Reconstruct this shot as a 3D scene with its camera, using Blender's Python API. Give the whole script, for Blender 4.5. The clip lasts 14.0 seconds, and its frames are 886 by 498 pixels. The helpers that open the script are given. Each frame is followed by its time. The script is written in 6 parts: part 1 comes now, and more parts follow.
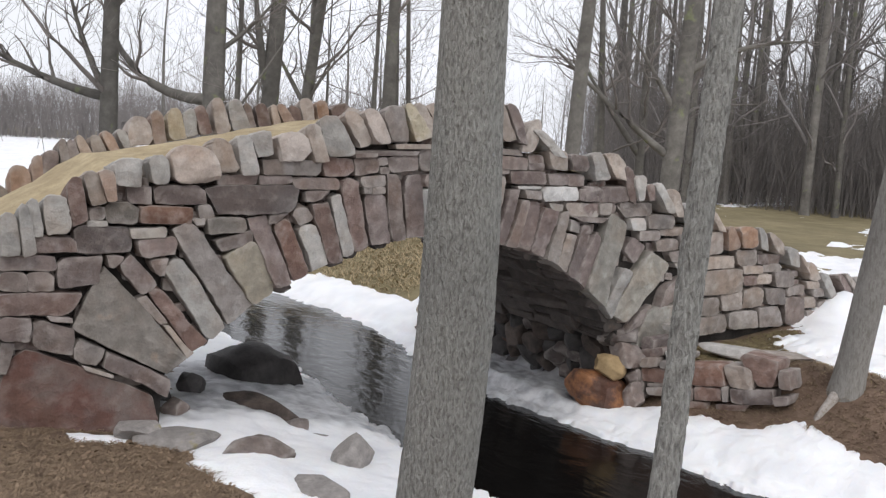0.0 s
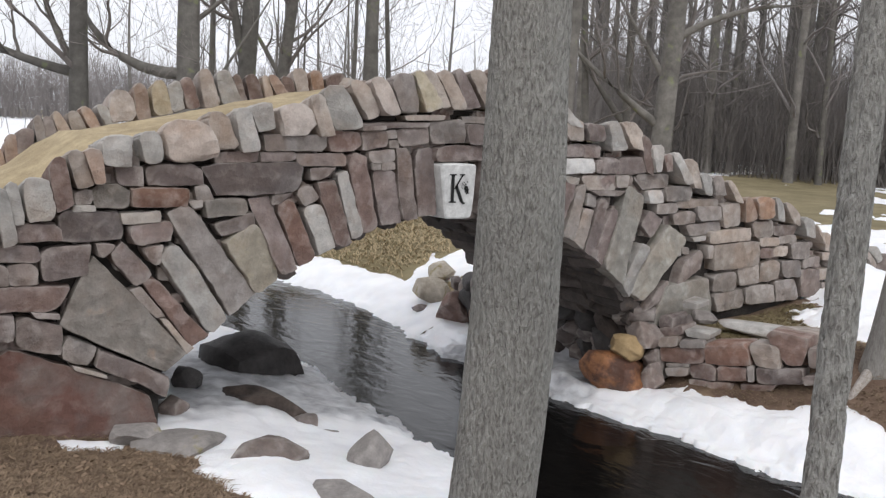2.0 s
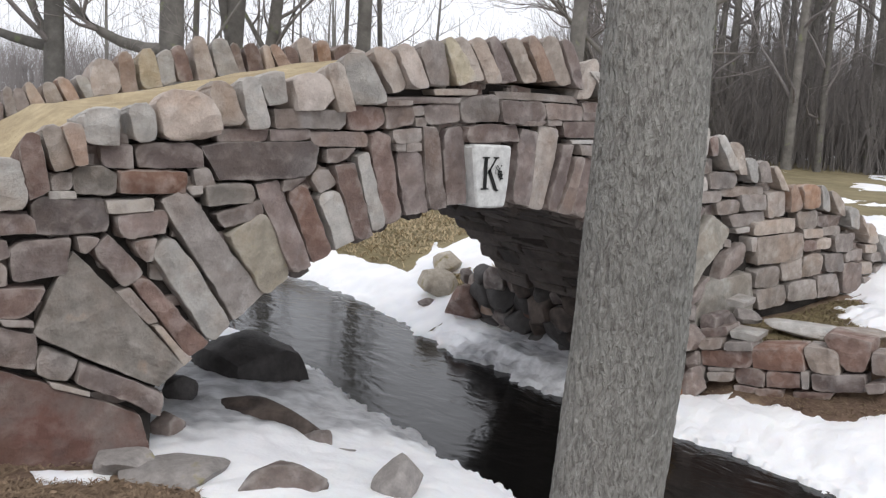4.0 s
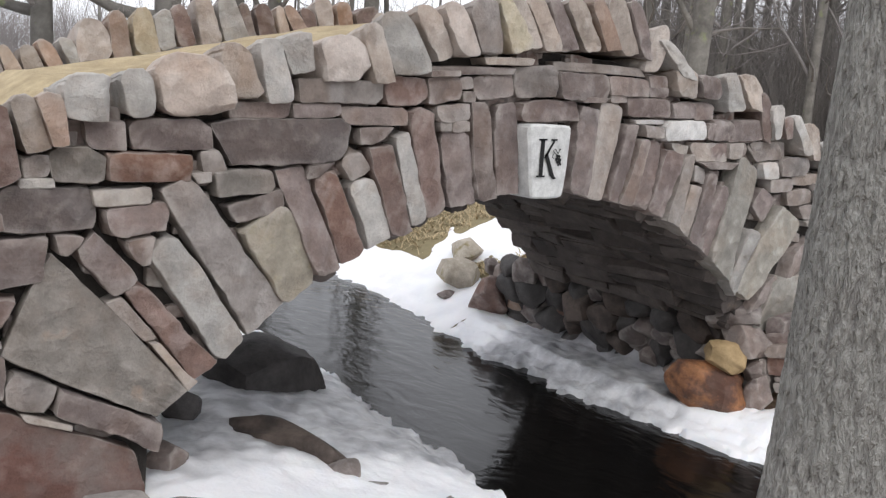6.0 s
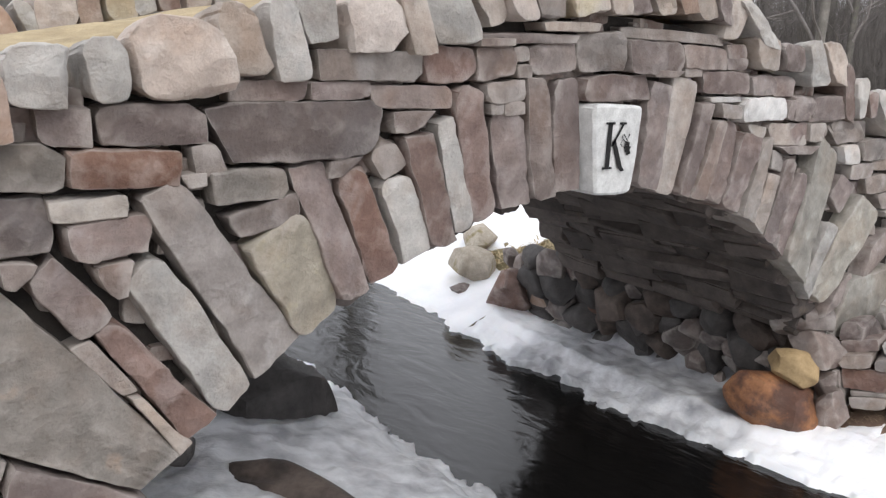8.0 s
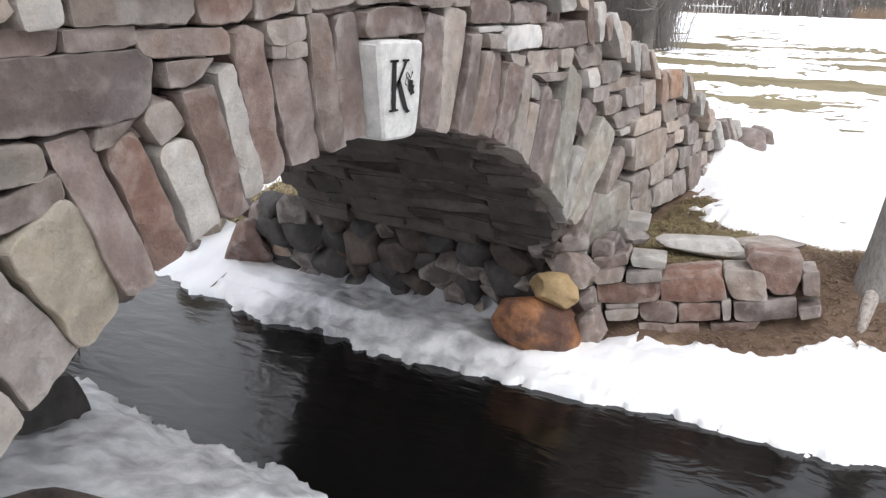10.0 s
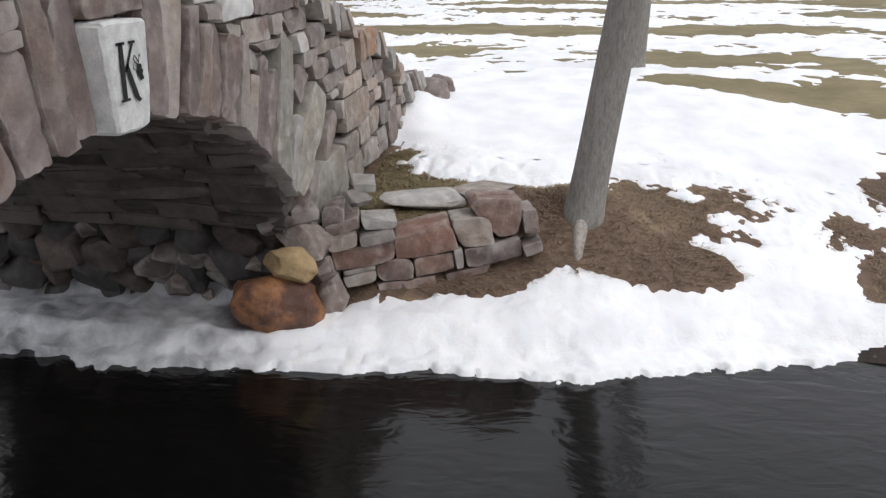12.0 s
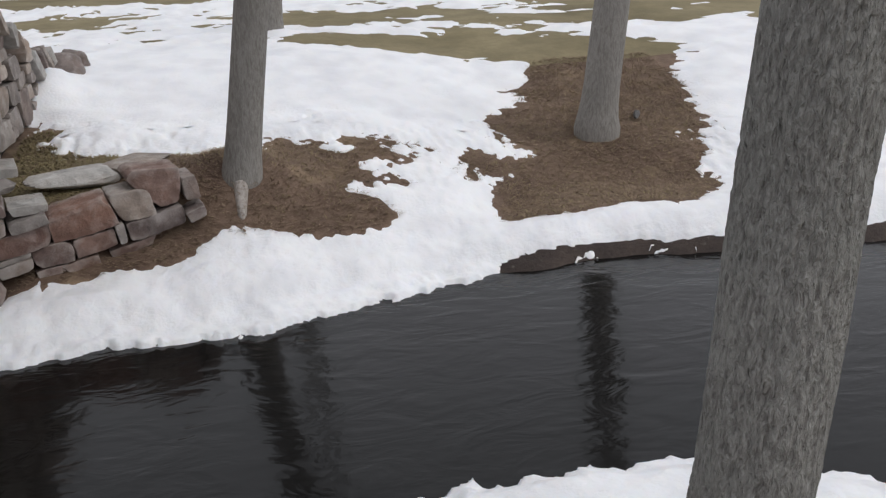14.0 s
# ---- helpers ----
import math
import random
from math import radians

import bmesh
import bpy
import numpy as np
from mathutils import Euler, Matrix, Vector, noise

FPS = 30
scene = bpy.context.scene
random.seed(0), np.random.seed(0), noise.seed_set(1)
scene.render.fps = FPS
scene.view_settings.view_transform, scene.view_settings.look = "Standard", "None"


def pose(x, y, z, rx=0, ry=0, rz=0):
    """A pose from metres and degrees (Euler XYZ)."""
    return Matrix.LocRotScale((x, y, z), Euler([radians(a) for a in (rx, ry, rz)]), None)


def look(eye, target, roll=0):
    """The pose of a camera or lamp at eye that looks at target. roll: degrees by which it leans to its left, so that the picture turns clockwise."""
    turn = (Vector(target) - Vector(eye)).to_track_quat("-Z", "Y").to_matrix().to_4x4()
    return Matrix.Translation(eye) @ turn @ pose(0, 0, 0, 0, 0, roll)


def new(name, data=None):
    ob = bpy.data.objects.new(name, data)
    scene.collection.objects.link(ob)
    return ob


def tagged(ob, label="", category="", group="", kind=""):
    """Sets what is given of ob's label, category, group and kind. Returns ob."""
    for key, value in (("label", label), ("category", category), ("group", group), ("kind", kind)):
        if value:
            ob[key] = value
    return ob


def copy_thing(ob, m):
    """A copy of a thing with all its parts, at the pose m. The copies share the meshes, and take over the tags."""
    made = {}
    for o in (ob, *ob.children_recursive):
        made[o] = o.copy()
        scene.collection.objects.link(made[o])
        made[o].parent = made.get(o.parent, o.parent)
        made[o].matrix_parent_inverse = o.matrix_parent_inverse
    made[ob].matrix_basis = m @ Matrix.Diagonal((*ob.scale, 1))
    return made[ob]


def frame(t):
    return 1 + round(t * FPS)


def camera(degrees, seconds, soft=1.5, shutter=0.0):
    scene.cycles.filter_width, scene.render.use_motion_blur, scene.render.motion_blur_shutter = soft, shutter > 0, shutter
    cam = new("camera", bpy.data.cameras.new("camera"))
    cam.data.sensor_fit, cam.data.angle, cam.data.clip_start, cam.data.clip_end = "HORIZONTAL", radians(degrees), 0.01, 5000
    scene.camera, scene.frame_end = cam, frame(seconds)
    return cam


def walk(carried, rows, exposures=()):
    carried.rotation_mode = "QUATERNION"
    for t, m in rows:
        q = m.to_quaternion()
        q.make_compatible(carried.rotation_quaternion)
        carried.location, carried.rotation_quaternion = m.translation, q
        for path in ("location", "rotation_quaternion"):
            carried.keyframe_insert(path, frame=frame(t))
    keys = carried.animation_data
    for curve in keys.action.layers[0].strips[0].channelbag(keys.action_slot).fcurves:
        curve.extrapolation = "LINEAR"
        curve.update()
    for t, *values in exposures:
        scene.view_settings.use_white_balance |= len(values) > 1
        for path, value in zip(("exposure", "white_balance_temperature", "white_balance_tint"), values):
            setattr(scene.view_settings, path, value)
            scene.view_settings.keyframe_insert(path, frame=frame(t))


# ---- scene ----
cam = camera(52.00, 14.0, 1.3)
PATH = [
    (0, look((-4.711, -7.321, 1.856), (-3.591, -5.678, 1.645), 3.61)),
    (0.5, look((-4.687, -7.154, 1.852), (-3.560, -5.515, 1.642), 3.33)),
    (1, look((-4.665, -6.992, 1.842), (-3.529, -5.363, 1.614), 3.07)),
    (1.5, look((-4.662, -6.816, 1.824), (-3.512, -5.198, 1.578), 2.81)),
    (2, look((-4.678, -6.592, 1.817), (-3.508, -4.992, 1.552), 2.67)),
    (2.5, look((-4.679, -6.366, 1.807), (-3.488, -4.784, 1.528), 2.75)),
    (3, look((-4.632, -6.135, 1.784), (-3.430, -4.561, 1.503), 2.88)),
    (5.5, look((-4.122, -4.702, 1.680), (-2.914, -3.143, 1.346), 3.52)),
    (6, look((-4.063, -4.485, 1.688), (-2.850, -2.932, 1.343), 3.70)),
    (6.5, look((-3.952, -4.187, 1.686), (-2.749, -2.630, 1.330), 3.79)),
    (7, look((-3.825, -3.916, 1.699), (-2.646, -2.345, 1.326), 3.94)),
    (9.5, look((-3.554, -2.791, 1.652), (-2.030, -1.596, 1.152), 2.31)),
    (10, look((-3.629, -2.671, 1.688), (-1.973, -1.679, 1.166), 2.04)),
    (10.5, look((-3.697, -2.511, 1.696), (-1.942, -1.715, 1.159), 1.15)),
    (11, look((-3.679, -2.343, 1.699), (-1.869, -1.710, 1.130), 0.35)),
    (11.5, look((-3.640, -2.205, 1.719), (-1.791, -1.730, 1.124), 0.05)),
    (12, look((-3.591, -2.115, 1.732), (-1.709, -1.806, 1.130), -0.42)),
    (12.5, look((-3.600, -2.017, 1.749), (-1.693, -1.908, 1.159), -0.57)),
    (13, look((-3.693, -2.031, 1.769), (-1.793, -2.102, 1.150), -1.11)),
    (13.5, look((-3.851, -2.122, 1.779), (-1.977, -2.351, 1.119), -1.61)),
    (14, look((-3.928, -2.150, 1.741), (-2.092, -2.549, 1.056), -1.64)),
]
walk(cam, PATH, [(0.0, 0.06), (3.0, 0.14), (6.5, 0.42), (9.5, 0.66), (10.5, 0.57), (11.5, 0.24), (12.5, -0.12), (14.0, -0.34)])

# ---- world and sun: high overcast, late winter ----
SUN_EL, SUN_AZ = 38.0, 200.0
world = bpy.data.worlds.new("overcast_sky")
scene.world = world
world.use_nodes = True
wn, wl = world.node_tree.nodes, world.node_tree.links
wn.clear()
sky = wn.new("ShaderNodeTexSky")
sky.sky_type, sky.sun_disc = "NISHITA", False
sky.sun_elevation, sky.sun_rotation = radians(SUN_EL), radians(SUN_AZ)
sky.air_density, sky.dust_density, sky.ozone_density = 1.0, 4.0, 1.0
pale = wn.new("ShaderNodeHueSaturation")
pale.inputs["Saturation"].default_value = 0.16
wl.new(sky.outputs[0], pale.inputs["Color"])
cloud = wn.new("ShaderNodeTexNoise")
cloud.inputs["Scale"].default_value, cloud.inputs["Detail"].default_value = 3.2, 6.0
ramp = wn.new("ShaderNodeValToRGB")
ramp.color_ramp.elements[0].position, ramp.color_ramp.elements[1].position = 0.30, 0.60
ramp.color_ramp.elements[0].color = (0.72, 0.72, 0.72, 1)
wl.new(cloud.outputs[0], ramp.inputs[0])
mixc = wn.new("ShaderNodeMix")
mixc.data_type = "RGBA"
wl.new(ramp.outputs[0], mixc.inputs[0])
wl.new(pale.outputs[0], mixc.inputs[6])
mixc.inputs[7].default_value = (9.3, 9.5, 10.2, 1)
bg = wn.new("ShaderNodeBackground")
bg.inputs["Strength"].default_value = 0.105
wl.new(mixc.outputs[2], bg.inputs["Color"])
wl.new(bg.outputs[0], wn.new("ShaderNodeOutputWorld").inputs[0])

sun = new("sun", bpy.data.lights.new("sun", "SUN"))
sun.data.energy, sun.data.angle, sun.data.color = 0.9, radians(25), (1.0, 0.985, 0.96)
sun.matrix_world = look((-6, -14, 16), (0, 0, 0))

# ---- materials ----


def material(name, colour, colour2, rough=0.85, scale=5.0, fine=45.0, bump=0.55, vary=0.16, spec=0.3, spots=None, spot_scale=9.0, spot_at=0.6, mottle=0.2, lo=0.30, hi=0.70, grain=0.07, edge_light=0.0, chisel=0.0, rust=None):
    """A stony or earthy surface: two tones at a broad scale, grain at a fine one, each object a little different."""
    m = bpy.data.materials.new(name)
    m.use_nodes = True
    n, l = m.node_tree.nodes, m.node_tree.links
    b = n["Principled BSDF"]
    b.inputs["Roughness"].default_value = rough
    b.inputs["Specular IOR Level"].default_value = spec
    co = n.new("ShaderNodeTexCoord")
    info = n.new("ShaderNodeObjectInfo")
    shift = n.new("ShaderNodeVectorMath")
    shift.operation = "MULTIPLY_ADD"
    shift.inputs[1].default_value = (1, 1, 1)
    l.new(co.outputs["Object"], shift.inputs[0])
    wide = n.new("ShaderNodeMath")
    wide.operation = "MULTIPLY"
    wide.inputs[1].default_value = 41.3
    l.new(info.outputs["Random"], wide.inputs[0])
    l.new(wide.outputs[0], shift.inputs[2])
    big = n.new("ShaderNodeTexNoise")
    big.inputs["Scale"].default_value, big.inputs["Detail"].default_value, big.inputs["Roughness"].default_value = scale, 5.0, 0.6
    l.new(shift.outputs[0], big.inputs["Vector"])
    small = n.new("ShaderNodeTexNoise")
    small.inputs["Scale"].default_value, small.inputs["Detail"].default_value, small.inputs["Roughness"].default_value = fine, 6.0, 0.7
    l.new(shift.outputs[0], small.inputs["Vector"])
    r = n.new("ShaderNodeValToRGB")
    r.color_ramp.elements[0].position, r.color_ramp.elements[1].position = lo, hi
    r.color_ramp.elements[0].color, r.color_ramp.elements[1].color = (*colour, 1), (*colour2, 1)
    l.new(big.outputs[0], r.inputs[0])
    out = r.outputs[0]
    if spots:
        sp = n.new("ShaderNodeTexNoise")
        sp.inputs["Scale"].default_value, sp.inputs["Detail"].default_value = spot_scale, 7.0
        l.new(shift.outputs[0], sp.inputs["Vector"])
        sr = n.new("ShaderNodeValToRGB")
        sr.color_ramp.elements[0].position, sr.color_ramp.elements[1].position = spot_at, spot_at + 0.08
        l.new(sp.outputs[0], sr.inputs[0])
        mx = n.new("ShaderNodeMix")
        mx.data_type = "RGBA"
        l.new(sr.outputs[0], mx.inputs[0])
        l.new(out, mx.inputs[6])
        mx.inputs[7].default_value = (*spots, 1)
        out = mx.outputs[2]
    if rust:
        ru = n.new("ShaderNodeTexNoise")
        ru.inputs["Scale"].default_value, ru.inputs["Detail"].default_value, ru.inputs["Roughness"].default_value = 2.7, 4.0, 0.6
        l.new(shift.outputs[0], ru.inputs["Vector"])
        rr = n.new("ShaderNodeMapRange")
        rr.inputs["From Min"].default_value, rr.inputs["From Max"].default_value = 0.46, 0.62
        rr.inputs["To Max"].default_value = 0.62
        l.new(ru.outputs[0], rr.inputs["Value"])
        rm = n.new("ShaderNodeMix")
        rm.data_type = "RGBA"
        l.new(rr.outputs[0], rm.inputs[0])
        l.new(out, rm.inputs[6])
        rm.inputs[7].default_value = (*rust, 1)
        out = rm.outputs[2]
    hs = n.new("ShaderNodeHueSaturation")
    val = n.new("ShaderNodeMapRange")
    val.inputs["To Min"].default_value, val.inputs["To Max"].default_value = 1 - vary, 1 + vary
    l.new(info.outputs["Random"], val.inputs["Value"])
    mot = n.new("ShaderNodeTexNoise")
    mot.inputs["Scale"].default_value, mot.inputs["Detail"].default_value, mot.inputs["Roughness"].default_value = scale * (1.7 if chisel else 3.1), (5.0 if chisel else 8.0), (0.58 if chisel else 0.72)
    l.new(shift.outputs[0], mot.inputs["Vector"])
    mr = n.new("ShaderNodeMapRange")
    mr.inputs["From Min"].default_value, mr.inputs["From Max"].default_value = 0.32, 0.68
    mr.inputs["To Min"].default_value, mr.inputs["To Max"].default_value = 1 - mottle, 1 + mottle
    l.new(mot.outputs[0], mr.inputs["Value"])
    gr = n.new("ShaderNodeMapRange")
    gr.inputs["From Min"].default_value, gr.inputs["From Max"].default_value = 0.3, 0.7
    gr.inputs["To Min"].default_value, gr.inputs["To Max"].default_value = 1 - grain, 1 + grain
    l.new(small.outputs[0], gr.inputs["Value"])
    mul = n.new("ShaderNodeMath")
    mul.operation = "MULTIPLY"
    l.new(val.outputs[0], mul.inputs[0])
    l.new(gr.outputs[0], mul.inputs[1])
    mul2 = n.new("ShaderNodeMath")
    mul2.operation = "MULTIPLY"
    l.new(mul.outputs[0], mul2.inputs[0])
    l.new(mr.outputs[0], mul2.inputs[1])
    l.new(mul2.outputs[0], hs.inputs["Value"])
    if chisel:
        # each stone leans a little to brown or to grey
        other = n.new("ShaderNodeMath")
        other.operation = "FRACT"
        l.new(wide.outputs[0], other.inputs[0])
        strong = n.new("ShaderNodeMapRange")
        strong.inputs["To Min"].default_value, strong.inputs["To Max"].default_value = 0.84, 1.16
        l.new(other.outputs[0], strong.inputs["Value"])
        l.new(strong.outputs[0], hs.inputs["Saturation"])
    l.new(out, hs.inputs["Color"])
    tint = hs.outputs[0]
    # convex edges paled: chipped stone plus an edge highlight put into the colour
    if edge_light:
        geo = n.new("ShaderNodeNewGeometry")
        uneven = n.new("ShaderNodeMath")
        uneven.operation = "MULTIPLY_ADD"
        uneven.inputs[1].default_value = 0.12
        l.new(mot.outputs[0], uneven.inputs[0])
        l.new(geo.outputs["Pointiness"], uneven.inputs[2])
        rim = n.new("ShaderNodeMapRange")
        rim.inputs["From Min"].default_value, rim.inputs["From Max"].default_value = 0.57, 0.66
        rim.inputs["To Max"].default_value = edge_light
        l.new(uneven.outputs[0], rim.inputs["Value"])
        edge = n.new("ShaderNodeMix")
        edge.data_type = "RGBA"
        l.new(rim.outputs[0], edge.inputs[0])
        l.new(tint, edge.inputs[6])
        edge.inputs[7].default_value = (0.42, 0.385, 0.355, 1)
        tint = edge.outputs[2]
    l.new(tint, b.inputs["Base Color"])
    add = n.new("ShaderNodeMath")
    add.operation = "MULTIPLY_ADD"
    add.inputs[1].default_value = 0.45
    l.new(small.outputs[0], add.inputs[0])
    l.new(mot.outputs[0], add.inputs[2])
    bp = n.new("ShaderNodeBump")
    bp.inputs["Strength"].default_value, bp.inputs["Distance"].default_value = bump, 0.02
    height = add.outputs[0]
    if chisel:
        pit = n.new("ShaderNodeTexVoronoi")
        pit.inputs["Scale"].default_value = 9.0
        warp = n.new("ShaderNodeMix")
        warp.data_type = "VECTOR"
        warp.inputs[0].default_value = 0.10
        l.new(shift.outputs[0], warp.inputs[4])
        l.new(big.outputs["Color"], warp.inputs[5])
        l.new(warp.outputs[1], pit.inputs["Vector"])
        cut = n.new("ShaderNodeMath")
        cut.operation = "MULTIPLY_ADD"
        cut.inputs[1].default_value = chisel
        l.new(pit.outputs["Distance"], cut.inputs[0])
        l.new(height, cut.inputs[2])
        height = cut.outputs[0]
    l.new(height, bp.inputs["Height"])
    l.new(bp.outputs[0], b.inputs["Normal"])
    return m


def hewn(name, colour, colour2, **more):
    """Wall stone: cloudy stains of pink and grey; arrises paled by wear and painted edge light."""
    k = dict(scale=5.0, fine=60.0, bump=0.95, vary=0.22, mottle=0.17, grain=0.09, edge_light=0.8, chisel=1.1, lo=0.32, hi=0.68, rust=tuple(0.5 * (a + b) * c for a, b, c in zip(colour, colour2, (0.98, 0.87, 0.79))), spots=tuple(0.5 * (a + b) * c + d for a, b, c, d in zip(colour, colour2, (1.0, 1.02, 1.03), (0.065, 0.062, 0.060))), spot_scale=6.0, spot_at=0.57)
    k.update(more)
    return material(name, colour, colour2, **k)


STONE = {
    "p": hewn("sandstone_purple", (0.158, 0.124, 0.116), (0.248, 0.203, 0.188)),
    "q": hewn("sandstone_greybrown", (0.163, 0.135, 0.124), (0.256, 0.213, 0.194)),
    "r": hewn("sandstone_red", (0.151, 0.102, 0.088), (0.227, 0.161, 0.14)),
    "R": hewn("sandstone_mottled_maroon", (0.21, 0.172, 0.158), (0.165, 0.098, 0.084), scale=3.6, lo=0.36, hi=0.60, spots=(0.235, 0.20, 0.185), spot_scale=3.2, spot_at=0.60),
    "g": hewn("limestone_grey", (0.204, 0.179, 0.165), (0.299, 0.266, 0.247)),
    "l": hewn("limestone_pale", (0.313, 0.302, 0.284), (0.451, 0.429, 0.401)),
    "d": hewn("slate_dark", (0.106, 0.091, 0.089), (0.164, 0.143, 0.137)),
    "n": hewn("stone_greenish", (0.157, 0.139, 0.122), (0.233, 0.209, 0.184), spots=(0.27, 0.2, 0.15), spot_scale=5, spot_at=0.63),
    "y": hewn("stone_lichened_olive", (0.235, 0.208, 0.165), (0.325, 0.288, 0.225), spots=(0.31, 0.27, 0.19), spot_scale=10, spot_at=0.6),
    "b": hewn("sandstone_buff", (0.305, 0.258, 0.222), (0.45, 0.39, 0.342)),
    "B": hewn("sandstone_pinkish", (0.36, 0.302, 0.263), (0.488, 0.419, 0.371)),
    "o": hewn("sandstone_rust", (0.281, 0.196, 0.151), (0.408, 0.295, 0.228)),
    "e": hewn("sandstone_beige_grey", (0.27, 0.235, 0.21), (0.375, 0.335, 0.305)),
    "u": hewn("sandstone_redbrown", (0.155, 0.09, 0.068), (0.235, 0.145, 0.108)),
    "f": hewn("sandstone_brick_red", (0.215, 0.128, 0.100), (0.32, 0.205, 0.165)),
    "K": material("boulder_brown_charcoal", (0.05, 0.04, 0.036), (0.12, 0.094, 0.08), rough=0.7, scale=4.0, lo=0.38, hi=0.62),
    # slabs darkened to hold the shade under the arch
    "s": material("soffit_slab_shaded", (0.068, 0.058, 0.054), (0.138, 0.115, 0.103), rough=0.75, scale=4.0, vary=0.35, spots=(0.14, 0.11, 0.09), spot_scale=5, spot_at=0.64),
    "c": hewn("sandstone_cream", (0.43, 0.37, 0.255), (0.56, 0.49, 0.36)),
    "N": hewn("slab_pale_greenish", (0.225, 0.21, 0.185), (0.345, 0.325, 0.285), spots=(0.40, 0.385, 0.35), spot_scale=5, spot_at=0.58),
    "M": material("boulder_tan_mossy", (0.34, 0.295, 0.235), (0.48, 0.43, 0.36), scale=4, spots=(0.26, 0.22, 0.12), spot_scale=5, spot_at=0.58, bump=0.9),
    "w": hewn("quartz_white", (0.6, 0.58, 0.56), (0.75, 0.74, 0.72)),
    "O": material("boulder_rust_orange", (0.105, 0.052, 0.036), (0.28, 0.128, 0.06), rough=0.5, scale=4.5, lo=0.42, hi=0.57, mottle=0.25, spots=(0.13, 0.075, 0.055), spot_scale=3, spot_at=0.57),
    "Y": material("boulder_ochre", (0.37, 0.26, 0.135), (0.48, 0.345, 0.19), scale=4),
    # near-black stone; on the abutment it also carries the passage's shade
    "k": material("boulder_dark_and_shade", (0.05, 0.046, 0.045), (0.105, 0.096, 0.092), rough=0.6, vary=0.3),
    "m": material("boulder_grey", (0.22, 0.205, 0.195), (0.34, 0.31, 0.29), spots=(0.27, 0.24, 0.15), spot_scale=5, spot_at=0.62),
}
# near-black backing colour, seen through the open joints
DARK_FILL = material("fill_near_black", (0.03, 0.027, 0.025), (0.06, 0.052, 0.046), scale=5, bump=0.8)

def bark_material(name, dark, light, lichen, across, along, bump):
    """Bark in upright broken ridges, darker in the furrows, with lichen patches."""
    m = bpy.data.materials.new(name)
    m.use_nodes = True
    n, l = m.node_tree.nodes, m.node_tree.links
    b = n["Principled BSDF"]
    b.inputs["Roughness"].default_value, b.inputs["Specular IOR Level"].default_value = 0.95, 0.15
    co = n.new("ShaderNodeTexCoord")

    def noise_at(scale, detail, rough, stretch=(1, 1, 1), twist=0.0):
        mp = n.new("ShaderNodeMapping")
        mp.inputs["Scale"].default_value = stretch
        l.new(co.outputs["Object"], mp.inputs["Vector"])
        t = n.new("ShaderNodeTexNoise")
        t.inputs["Scale"].default_value, t.inputs["Detail"].default_value, t.inputs["Roughness"].default_value, t.inputs["Distortion"].default_value = scale, detail, rough, twist
        l.new(mp.outputs[0], t.inputs["Vector"])
        return t.outputs[0]

    def ranged(value, lo, hi, to_lo=0.0, to_hi=1.0):
        r = n.new("ShaderNodeMapRange")
        r.inputs["From Min"].default_value, r.inputs["From Max"].default_value = lo, hi
        r.inputs["To Min"].default_value, r.inputs["To Max"].default_value = to_lo, to_hi
        l.new(value, r.inputs["Value"])
        return r.outputs[0]

    def sum_of(a, k, c):
        t = n.new("ShaderNodeMath")
        t.operation = "MULTIPLY_ADD"
        t.inputs[1].default_value = k
        l.new(a, t.inputs[0])
        l.new(c, t.inputs[2])
        return t.outputs[0]

    ridge = noise_at(1.0, 3.0, 0.62, (across, across, along), 0.25)
    fine = noise_at(90.0, 5.0, 0.7, (1, 1, 0.4))
    patch = noise_at(4.0, 6.0, 0.6)
    uneven = noise_at(1.6, 3.0, 0.5, (1, 1, 0.5))
    tone = n.new("ShaderNodeMix")
    tone.data_type = "RGBA"
    tone.inputs[6].default_value, tone.inputs[7].default_value = (*dark, 1), (*light, 1)
    l.new(ranged(ridge, 0.37, 0.55), tone.inputs[0])
    moss = n.new("ShaderNodeMix")
    moss.data_type = "RGBA"
    l.new(ranged(patch, 0.48, 0.7, 0.0, 0.6), moss.inputs[0])
    l.new(tone.outputs[2], moss.inputs[6])
    moss.inputs[7].default_value = (*lichen, 1)
    hs = n.new("ShaderNodeHueSaturation")
    mul = n.new("ShaderNodeMath")
    mul.operation = "MULTIPLY"
    l.new(ranged(fine, 0.3, 0.7, 0.85, 1.15), mul.inputs[0])
    l.new(ranged(uneven, 0.3, 0.7, 0.86, 1.14), mul.inputs[1])
    l.new(mul.outputs[0], hs.inputs["Value"])
    l.new(moss.outputs[2], hs.inputs["Color"])
    l.new(hs.outputs[0], b.inputs["Base Color"])
    bp = n.new("ShaderNodeBump")
    bp.inputs["Strength"].default_value, bp.inputs["Distance"].default_value = bump, 0.03
    l.new(sum_of(fine, 0.2, ridge), bp.inputs["Height"])
    l.new(bp.outputs[0], b.inputs["Normal"])
    return m


BARK = bark_material("bark_furrowed", (0.22, 0.213, 0.20), (0.345, 0.34, 0.317), (0.32, 0.32, 0.30), 66.0, 23.0, 1.1)
BARK_SMOOTH = bark_material("bark_smooth_grey", (0.20, 0.185, 0.165), (0.27, 0.255, 0.235), (0.22, 0.205, 0.19), 45.0, 11.0, 0.35)
ROOT = bark_material("bark_rubbed_pale", (0.30, 0.265, 0.235), (0.42, 0.38, 0.345), (0.36, 0.32, 0.29), 40.0, 11.0, 0.4)
